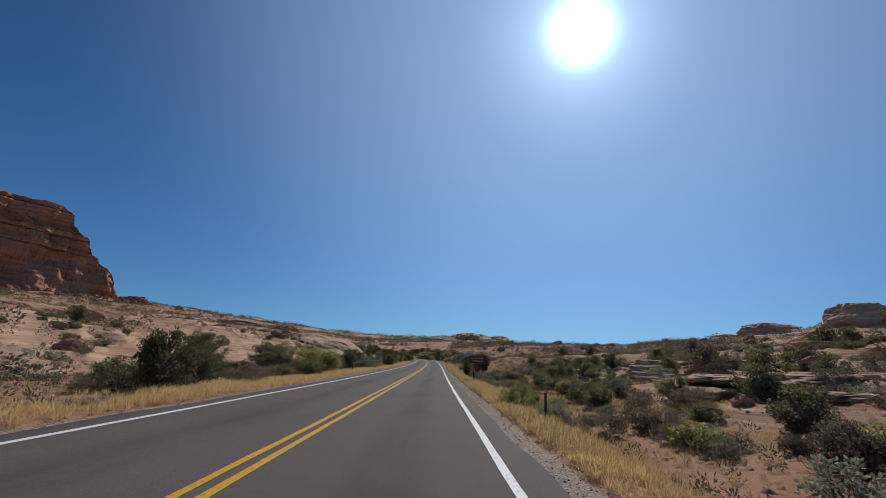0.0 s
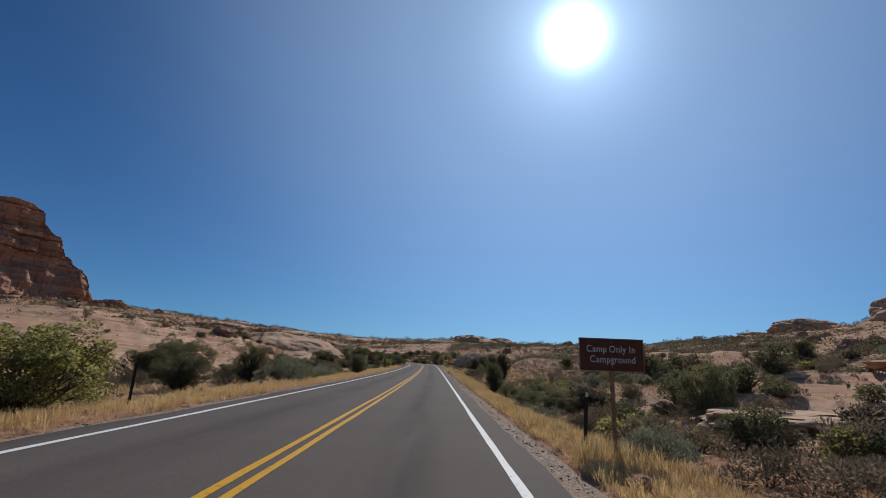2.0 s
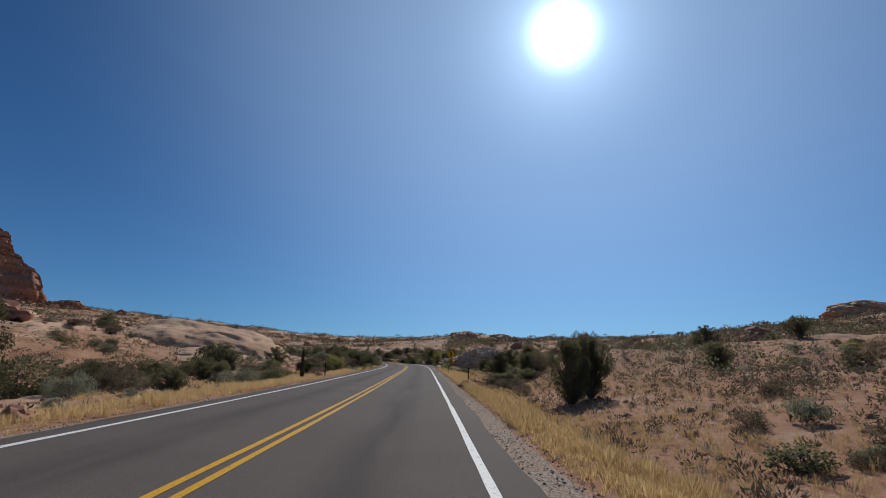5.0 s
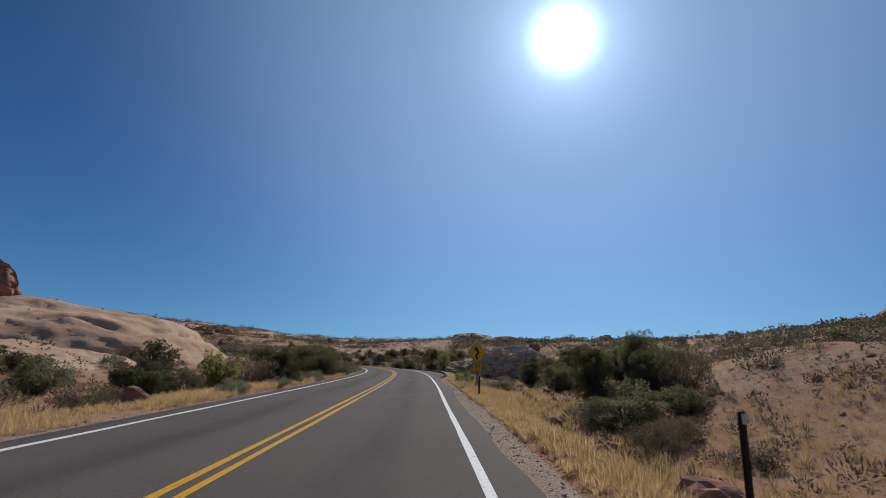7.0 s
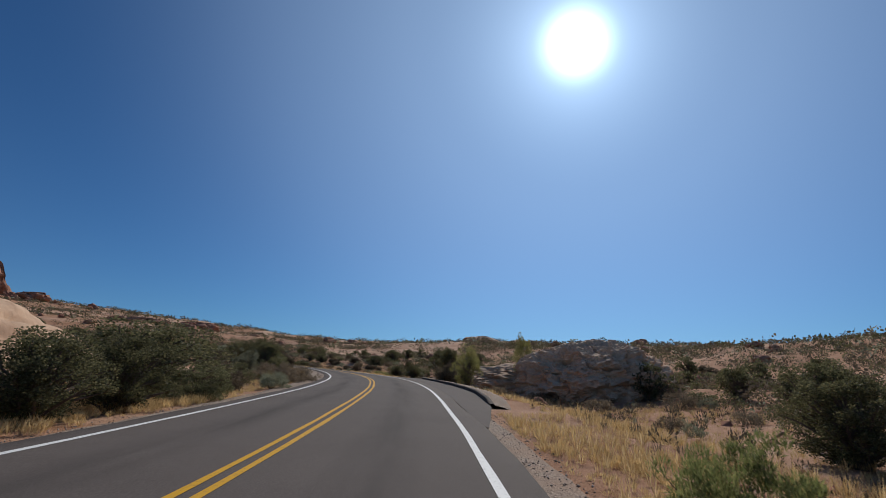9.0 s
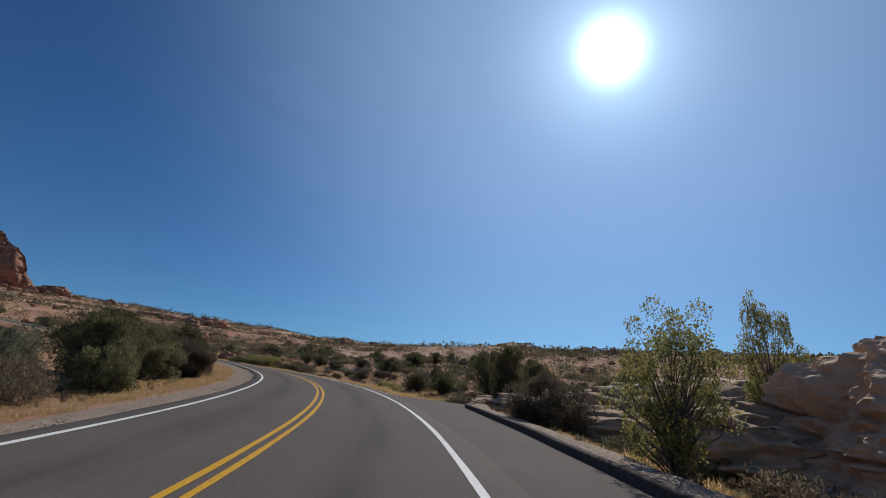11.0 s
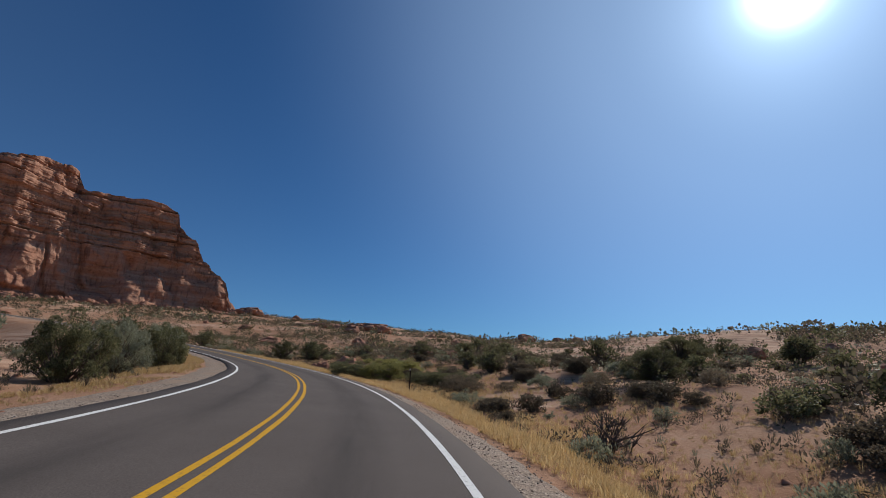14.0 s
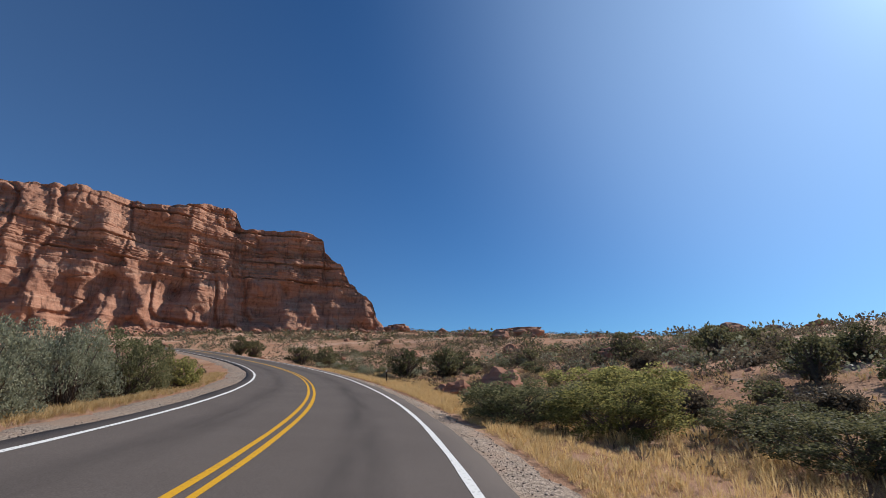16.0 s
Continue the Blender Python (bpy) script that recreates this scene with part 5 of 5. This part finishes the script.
# ---- verge ----
def grass(name, s0, s1, q0, q1, per_metre, height, seed, text, cluster=2.5):
    rs = np.random.RandomState(seed)
    n = int((s1 - s0) * per_metre)
    s, q = rs.uniform(s0, s1, n), q0 + (q1 - q0) * rs.rand(n) ** 1.2
    p = road_at(s, q)
    dense = fbm(p[:, 0] / cluster, p[:, 1] / cluster, seed, 3)
    keep = dense > rs.uniform(-1.2, 0.2, n)
    p, dense = p[keep], dense[keep]
    p[:, 2] = land(p[:, 0], p[:, 1]) - 0.02
    tall = height * (0.65 + 0.5 * dense.clip(-0.5, 1)) * rs.uniform(0.6, 1.25, len(p))
    blades = 20
    c = np.repeat(p, blades, 0)
    t = np.repeat(tall, blades)
    m = len(c)
    a = rs.uniform(0, 2 * math.pi, m)
    r = 0.09 * rs.rand(m)
    root = c + np.stack([np.cos(a) * r, np.sin(a) * r, 0 * r], 1)
    lean = rs.uniform(0.1, 0.75, m) * t
    tip = root + np.stack([np.cos(a) * lean, np.sin(a) * lean, t * rs.uniform(0.6, 1.1, m)], 1)
    wide = np.stack([-np.sin(a), np.cos(a), 0 * a], 1) * (0.003 + 0.004 * rs.rand(m))[:, None]
    mid = (root + tip) / 2 + np.stack([0 * t, 0 * t, 0.13 * t], 1)
    v = np.stack([root, mid + wide, tip, mid - wide], 1).reshape(-1, 3)
    ob = mesh_ob(name, v, np.arange(m * 4).reshape(-1, 4), GRASS_M)
    tagged(ob, text, "grass", kind="stuff")


S0 = 60.0     # distance along the road at which the drive begins
grass("dry_grass", S0, S0 + 130, 5.0, 9.0, 64, 0.48, 1, "tall golden dry grass on the verge")
grass("dry_grass", S0 + 130, S0 + 185, 5.1, 10.5, 56, 0.42, 2, "golden dry grass on the verge")
grass("dry_grass", S0 + 185, S0 + 235, 7.6, 12.0, 34, 0.3, 3, "short dry grass behind the kerb")
grass("dry_grass", S0 + 235, S0 + 345, 5.4, 11.5, 90, 0.42, 4, "golden dry grass on the verge")
grass("dry_grass", S0, S0 + 182, 4.95, 6.6, 60, 0.24, 11, "short dry grass at the edge of the gravel", 1.2)
grass("dry_grass", S0 + 235, S0 + 345, 5.3, 7.4, 60, 0.24, 12, "short dry grass at the edge of the gravel", 1.2)
grass("dry_grass", S0, S0 + 350, 9.0, 22.0, 66, 0.36, 7, "thin dry grass on the slope", 3.5)
grass("dry_grass", S0 + 235, S0 + 258, 8.0, 16.0, 90, 0.62, 8, "tall pale weeds on the low ground", 2.0)
grass("dry_grass", S0, S0 + 200, -14.0, -8.0, 36, 0.34, 9, "thin dry grass beside the brush", 3.0)
grass("dry_grass", S0, S0 + 190, -8.8, -5.0, 66, 0.42, 5, "golden dry grass on the verge")
grass("dry_grass", S0 + 190, S0 + 330, -9.5, -5.7, 60, 0.28, 6, "short dry grass on the verge")


def pebbles(name, s0, s1, q0, q1, n, seed, lift, text):
    rs = np.random.RandomState(seed)
    s, q = rs.uniform(s0, s1, n), q0 + (q1 - q0) * rs.rand(n)
    p = road_at(s, q)
    p[:, 2] += lift - 0.05 * (np.abs(q) - ASPHALT).clip(0, 2)
    size = 0.01 + 0.022 * rs.rand(n) ** 3
    base = np.array([(1, 0, 0), (0, 1, 0), (-1, 0, 0), (0, -1, 0), (0, 0, 0.8), (0, 0, -0.6)], float)
    v = p[:, None] + base * size[:, None, None] * rs.uniform(0.6, 1.4, (n, 6, 1))
    f = np.array([(0, 1, 4), (1, 2, 4), (2, 3, 4), (3, 0, 4), (1, 0, 5), (2, 1, 5), (3, 2, 5), (0, 3, 5)])
    ob = mesh_ob(name, v.reshape(-1, 3), (f[None] + 6 * np.arange(n)[:, None, None]).reshape(-1, 3), PEBBLE_M)
    tagged(ob, text, "gravel", kind="stuff")


PEBBLE_M = leaf_mat("pebble_stone", (0.14, 0.11, 0.095), (0.27, 0.21, 0.175), (0.45, 0.37, 0.31), 0.0)
pebbles("gravel_stones", S0, S0 + 345, ASPHALT + 0.02, ASPHALT + 0.95, 15000, 21, -0.055, "loose gravel along the road edge")
pebbles("gravel_stones", S0, S0 + 330, -ASPHALT - 1.0, -ASPHALT - 0.02, 9000, 22, -0.055, "loose gravel along the road edge")


# ---- roadside furniture ----
SIGN_BROWN = plain_mat("brown_sign_paint", (0.12, 0.05, 0.034), 0.45, 0, 0.25, 8)
SIGN_WHITE = plain_mat("white_sign_lettering", (0.62, 0.6, 0.55), 0.5, 0, 0.2, 20)
SIGN_YELLOW = plain_mat("yellow_sign_sheeting", (0.8, 0.4, 0.03), 0.4, 0, 0.2, 6)
SIGN_BLACK = plain_mat("black_sign_ink", (0.018, 0.016, 0.015), 0.5, 0, 0.3, 10)
POST_WOOD = plain_mat("brown_wooden_post", (0.3, 0.17, 0.105), 0.85, 0, 0.5, 9)
POST_STEEL = plain_mat("dark_steel_post", (0.05, 0.036, 0.03), 0.6, 0.3, 0.4, 14)
REFLECT = plain_mat("white_reflector", (0.6, 0.58, 0.55), 0.3, 0, 0.2, 20)
METAL = plain_mat("bolt_metal", (0.3, 0.29, 0.28), 0.4, 0.9, 0.2, 30)
KERB_M = plain_mat("dark_asphalt_kerb", (0.1, 0.078, 0.066), 0.9, 0, 0.6, 7)


def bevelled_box(sx, sy, sz, bevel=0.01, at=(0, 0, 0)):
    bm = bmesh.new()
    bmesh.ops.create_cube(bm, size=1.0, matrix=Matrix.Translation(at) @ Matrix.Diagonal((sx, sy, sz, 1)))
    bmesh.ops.bevel(bm, geom=bm.edges[:], offset=bevel, segments=2, affect="EDGES")
    return bm


def plate(outline, thick, y0=0.0):
    """A flat plate in the x-z plane from an outline, its face towards -y."""
    bm = bmesh.new()
    front = [bm.verts.new((x, y0, z)) for x, z in outline]
    back = [bm.verts.new((x, y0 + thick, z)) for x, z in outline]
    bm.faces.new(front)
    bm.faces.new(back[::-1])
    n = len(outline)
    for i in range(n):
        bm.faces.new((front[i], back[i], back[(i + 1) % n], front[(i + 1) % n]))
    bmesh.ops.recalc_face_normals(bm, faces=bm.faces[:])
    return bm


def rounded(points, r, n=5):
    out = []
    for i, p in enumerate(points):
        a, b, c = Vector(points[i - 1]), Vector(p), Vector(points[(i + 1) % len(points)])
        u, v = (a - b).normalized(), (c - b).normalized()
        for k in range(n + 1):
            t = k / n
            out.append(tuple(b + u * r * (1 - t) ** 2 + v * r * t**2))
    return out


def ring(outer, inner, thick, y0):
    bm = bmesh.new()
    n = len(outer)
    a = [bm.verts.new((x, y0, z)) for x, z in outer]
    b = [bm.verts.new((x, y0, z)) for x, z in inner]
    c = [bm.verts.new((x, y0 + thick, z)) for x, z in outer]
    for i in range(n):
        j = (i + 1) % n
        bm.faces.new((a[i], a[j], b[j], b[i]))
        bm.faces.new((a[j], a[i], c[i], c[j]))
    bmesh.ops.recalc_face_normals(bm, faces=bm.faces[:])
    return bm


def lettering(text, size, x, z, y0, material, parent, squeeze=1.0, label=""):
    cu = bpy.data.curves.new("lettering", "FONT")
    cu.body, cu.size, cu.align_x, cu.align_y, cu.extrude = text, size, "CENTER", "CENTER", 0.002
    cu.space_character = 1.08
    tmp = bpy.data.objects.new("lettering", cu)
    me = bpy.data.meshes.new_from_object(tmp)
    bpy.data.objects.remove(tmp)
    me.transform(Matrix.Translation((x, y0, z)) @ Matrix.Rotation(radians(90), 4, "X") @ Matrix.Diagonal((squeeze, 1, 1, 1)))
    me.materials.append(material)
    ob = new("lettering", me)
    ob.parent = parent
    return tagged(ob, label) if label else ob


def bolt(x, z, y0, parent):
    bm = bmesh.new()
    bmesh.ops.create_cone(bm, cap_ends=True, segments=8, radius1=0.012, radius2=0.009, depth=0.012, matrix=Matrix.Translation((x, y0, z)) @ Matrix.Rotation(radians(90), 4, "X"))
    part("bolt", bm, METAL, parent)


def camp_sign(x, y, bottom, top, turn):
    z0 = ground_z(x, y)
    ob = new("camp_sign")
    ob.matrix_world = pose(x, y, z0, 0, 0, turn)
    w, lo, hi = 1.54, bottom - z0, top - z0
    mid = (lo + hi) / 2
    rect = [(-w / 2, lo), (w / 2, lo), (w / 2, hi), (-w / 2, hi)]
    panel = part("panel", plate(rounded(rect, 0.02), 0.02), SIGN_BROWN, ob, "brown painted sign panel")
    inner = [(-w / 2 + 0.018, lo + 0.018), (w / 2 - 0.018, lo + 0.018), (w / 2 - 0.018, hi - 0.018), (-w / 2 + 0.018, hi - 0.018)]
    part("border", ring(rounded(rect, 0.02), rounded(inner, 0.015), 0.003, -0.004), POST_WOOD, panel, "pale brown edge")
    for word, dx, dz in (("Camp", -0.36, 0.125), ("Only", 0.14, 0.125), ("In", 0.49, 0.125), ("Campground", 0.02, -0.11)):
        lettering(word, 0.225, dx, mid + dz, -0.006, SIGN_WHITE, panel, 0.86, "white lettering")
    part("post", bevelled_box(0.09, 0.05, hi + 0.5, 0.008, (0.0, 0.05, (hi - 0.5) / 2 - 0.02)), POST_WOOD, ob, "reddish brown post")
    for zz in (lo + 0.1, hi - 0.1):
        bolt(0.0, zz, -0.008, panel)
    tagged(ob, "brown campground sign with white lettering on one post", "road sign")


def curve_sign(x, y, centre, turn):
    z0 = ground_z(x, y)
    ob = new("curve_warning_sign")
    ob.matrix_world = pose(x, y, z0, 0, 0, turn)
    c, h = centre - z0, 0.675
    dia = [(0, c - h), (h, c), (0, c + h), (-h, c)]
    sign = part("diamond_panel", plate(rounded(dia, 0.06), 0.006), SIGN_YELLOW, ob, "yellow diamond panel")
    o, i = rounded([(px * 0.985, c + (pz - c) * 0.985) for px, pz in dia], 0.055), rounded([(px * 0.945, c + (pz - c) * 0.945) for px, pz in dia], 0.05)
    part("border", ring(o, i, 0.001, -0.003), SIGN_BLACK, sign, "black border line")
    # winding arrow: stem along a double bend, then the head
    line = [(0.045, -0.45), (-0.03, -0.31), (-0.06, -0.23), (-0.02, -0.11), (0.07, -0.06), (0.105, 0.02), (0.06, 0.1), (-0.02, 0.16), (-0.05, 0.22)]
    pts = catmull([(a, b, 0) for a, b in line], 0.02)[:, :2]
    d = np.gradient(pts, axis=0)
    d /= np.linalg.norm(d, axis=1)[:, None]
    nn = np.stack([-d[:, 1], d[:, 0]], 1) * 0.062
    bm = bmesh.new()
    l = [bm.verts.new((p[0], -0.005, c + p[1])) for p in pts + nn]
    r = [bm.verts.new((p[0], -0.005, c + p[1])) for p in pts - nn]
    for k in range(len(pts) - 1):
        bm.faces.new((l[k], l[k + 1], r[k + 1], r[k]))
    tri = [bm.verts.new((px, -0.005, c + pz)) for px, pz in ((-0.205, 0.2), (0.1, 0.2), (-0.06, 0.46))]
    bm.faces.new(tri)
    bmesh.ops.recalc_face_normals(bm, faces=bm.faces[:])
    part("arrow", bm, SIGN_BLACK, sign, "black winding arrow")
    pw, p1 = 0.28, c - h - 0.015
    p0 = p1 - 0.57
    rect = [(-pw, p0), (pw, p0), (pw, p1), (-pw, p1)]
    plaque = part("speed_plaque", plate(rounded(rect, 0.03), 0.006), SIGN_YELLOW, ob, "yellow advisory speed plaque")
    i2 = rounded([(-pw + 0.02, p0 + 0.02), (pw - 0.02, p0 + 0.02), (pw - 0.02, p1 - 0.02), (-pw + 0.02, p1 - 0.02)], 0.025)
    o2 = rounded([(-pw + 0.006, p0 + 0.006), (pw - 0.006, p0 + 0.006), (pw - 0.006, p1 - 0.006), (-pw + 0.006, p1 - 0.006)], 0.028)
    part("border", ring(o2, i2, 0.001, -0.003), SIGN_BLACK, plaque, "black border line")
    lettering("20", 0.36, 0, (p0 + p1) / 2 + 0.085, -0.005, SIGN_BLACK, plaque, 1.02, "black numerals")
    lettering("M.P.H.", 0.15, 0, p0 + 0.115, -0.005, SIGN_BLACK, plaque, 0.8, "black letters")
    part("post", bevelled_box(0.1, 0.1, c + 0.45 + 0.5, 0.012, (0.0, 0.06, (c + 0.45 - 0.5) / 2)), POST_WOOD, ob, "weathered reddish wooden post")
    for zz, who in ((c + 0.36, sign), (c - 0.36, sign), (p1 - 0.06, plaque), (p0 + 0.05, plaque)):
        bolt(0.0, zz, -0.008, who)
    tagged(ob, "yellow winding-road warning sign with 20 MPH plaque", "road sign")


def delineator(x, y, height, lean=0.0, white=True):
    ob = new("delineator_post")
    z0 = ground_z(x, y)
    ob.matrix_world = pose(x, y, z0, lean * 0.5, lean, rng.uniform(-15, 15))
    # a U-shaped steel section
    bm = bmesh.new()
    sec = [(-0.045, 0.02), (-0.028, 0.02), (-0.022, -0.016), (0.022, -0.016), (0.028, 0.02), (0.045, 0.02), (0.045, 0.026), (0.024, 0.026), (0.018, -0.01), (-0.018, -0.01), (-0.024, 0.026), (-0.045, 0.026)]
    lo = [bm.verts.new((a, b, -0.35)) for a, b in sec]
    hi = [bm.verts.new((a, b, height)) for a, b in sec]
    for i in range(len(sec)):
        j = (i + 1) % len(sec)
        bm.faces.new((lo[i], lo[j], hi[j], hi[i]))
    bm.faces.new(hi)
    bmesh.ops.recalc_face_normals(bm, faces=bm.faces[:])
    part("post", bm, POST_STEEL, ob)
    if white:
        part("reflector", bevelled_box(0.075, 0.012, 0.11, 0.004, (0, -0.026, height - 0.07)), REFLECT, ob, "white reflector plate")
    tagged(ob, "dark steel roadside marker post with pale reflector" if white else "dark steel roadside post without reflector", "marker post", "roadside marker posts")


def stump(x, y, height):
    rs = np.random.RandomState(3)
    ob = new("dead_stump")
    ob.matrix_world = pose(x, y, ground_z(x, y) - 0.05, 4, -5, 0)
    verts, faces = [], []
    tube([np.array(p) for p in ((0, 0, 0), (0.02, 0, height * 0.35), (-0.03, 0.02, height * 0.7), (-0.06, 0, height))], [0.1 * height, 0.07 * height, 0.05 * height, 0.012], verts, faces, 7)
    mesh_ob("trunk", verts, faces, BARK_M, ob)
    for k in range(4):
        v, f = [], []
        b = np.array((0, 0, height * (0.3 + 0.13 * k)))
        d = np.array((math.cos(k * 2.1), math.sin(k * 2.1), 0.7)) * height * (0.11 + 0.07 * rs.rand())
        tube([b, b + d * 0.6, b + d + rs.normal(size=3) * 0.03], [0.022 * height, 0.012 * height, 0.006], v, f, 5)
        mesh_ob("broken_branch", v, f, BARK_M, ob)
    tagged(ob, "jagged black dead juniper stump beside the road", "stump")


camp_sign(4.05, 50.8, 2.5, 3.25, 4)
curve_sign(3.68, 166.9, 6.7, 3)
for x, y, h, lean, white in ((4.1, 19.3, 1.1, 0, False), (3.8, 52.3, 1.3, 3, True), (3.75, 137.0, 1.35, 1, True), (2.95, 157.9, 1.15, 1, True), (-8.5, 53.8, 1.25, 2, False), (-7.6, 136.8, 1.15, 0, False), (-29.6, 280.2, 1.6, 1, True), (-32.6, 255.9, 1.1, 0, True), (-59.5, 303.5, 1.1, 0, True)):
    delineator(x, y, h, lean, white)
stump(-27.5, 123.5, 3.6)




def kerb_and_pullout():
    """The paved pull-out on the right and the low dark kerb that closes it."""
    s = np.arange(S0 + 180, S0 + 233, 0.5)
    edge = np.interp(s - S0, [180, 186.5, 196, 212, 220, 225, 228, 232.5], [4.25, 5.3, 5.95, 6.15, 6.5, 6.9, 8.1, 4.4])
    u = np.linspace(0, 1, 6)
    ss, uu = np.meshgrid(s, u, indexing="ij")
    q = ASPHALT + (edge[:, None] - ASPHALT) * uu
    pts = road_at(ss, q, -0.012)
    pts[..., 2] -= 0.02 * uu
    ob = sheet("pull_out", pts, ASPHALT_M, uv=np.stack([q + 20, ss], -1), flip=True)
    tagged(ob, "worn grey asphalt pull-out beside the road", "pavement", kind="structure")
    k = (s - S0 > 187) & (s - S0 < 228.2)
    sec = [(-0.02, -0.25), (0.0, 0.11), (0.04, 0.15), (0.16, 0.15), (0.22, 0.11), (0.26, -0.25)]
    prof = np.stack([road_at(s[k], edge[k] + a, b) for a, b in sec], 1)
    prof[..., 2] -= 0.13 * (1 - ease(187, 190, s[k] - S0))[:, None]
    prof[..., 2] += (0.012 * fbm(prof[..., 0] * 1.2, prof[..., 1] * 1.2, 2.0, 3))
    ob = sheet("kerb", prof, KERB_M, smooth=False, flip=True)
    tagged(ob, "low dark kerb edging the pull-out", "kerb", kind="structure")
    s2 = s[k]
    u2 = np.linspace(0, 1, 5)
    ss, uu = np.meshgrid(s2, u2, indexing="ij")
    q = edge[k][:, None] + 0.2 + 1.5 * uu
    pts = road_at(ss, q, 0.08)
    pts[..., 2] -= 0.4 * (1 - ease(187, 191, ss - S0)) * uu + 0.12 * (1 - ease(187, 191, ss - S0))
    pts[..., 2] += -0.75 * ease(0.45, 1, uu) + 0.03 * fbm(pts[..., 0] * 2, pts[..., 1] * 2, 1.0, 3)
    ob = sheet("kerb_backfill", pts, GRAVEL_M, flip=True)
    tagged(ob, "red gravelly earth behind the kerb", "ground", kind="structure")


kerb_and_pullout()


def distant_range():
    az = np.radians(np.linspace(2, 24, 90))
    el = 3.25 + 0.28 * np.exp(-((np.degrees(az) - 12.5) / 3.2) ** 2) + 0.1 * fbm(np.degrees(az) * 1.3, az * 0, 4.0, 4)
    far = 4300.0
    top = np.stack([np.sin(az) * far, np.cos(az) * far, far * np.tan(np.radians(el))], 1)
    mid = np.stack([np.sin(az) * far * 0.94, np.cos(az) * far * 0.94, far * 0.02 + 0 * az], 1)
    low = np.stack([np.sin(az) * far * 0.9, np.cos(az) * far * 0.9, -60 + 0 * az], 1)
    rear = top + np.array([0, 150, -300])
    # the haze of the far air is put into this blue base colour
    ob = sheet("distant_mountains", np.stack([low, mid, top, rear], 1), plain_mat("mountain_haze_colour", (0.3, 0.42, 0.6), 1.0, 0, 0.1, 0.004), smooth=False)
    tagged(ob, "hazy blue mountain range beyond the ridge", "backdrop", kind="structure")


distant_range()
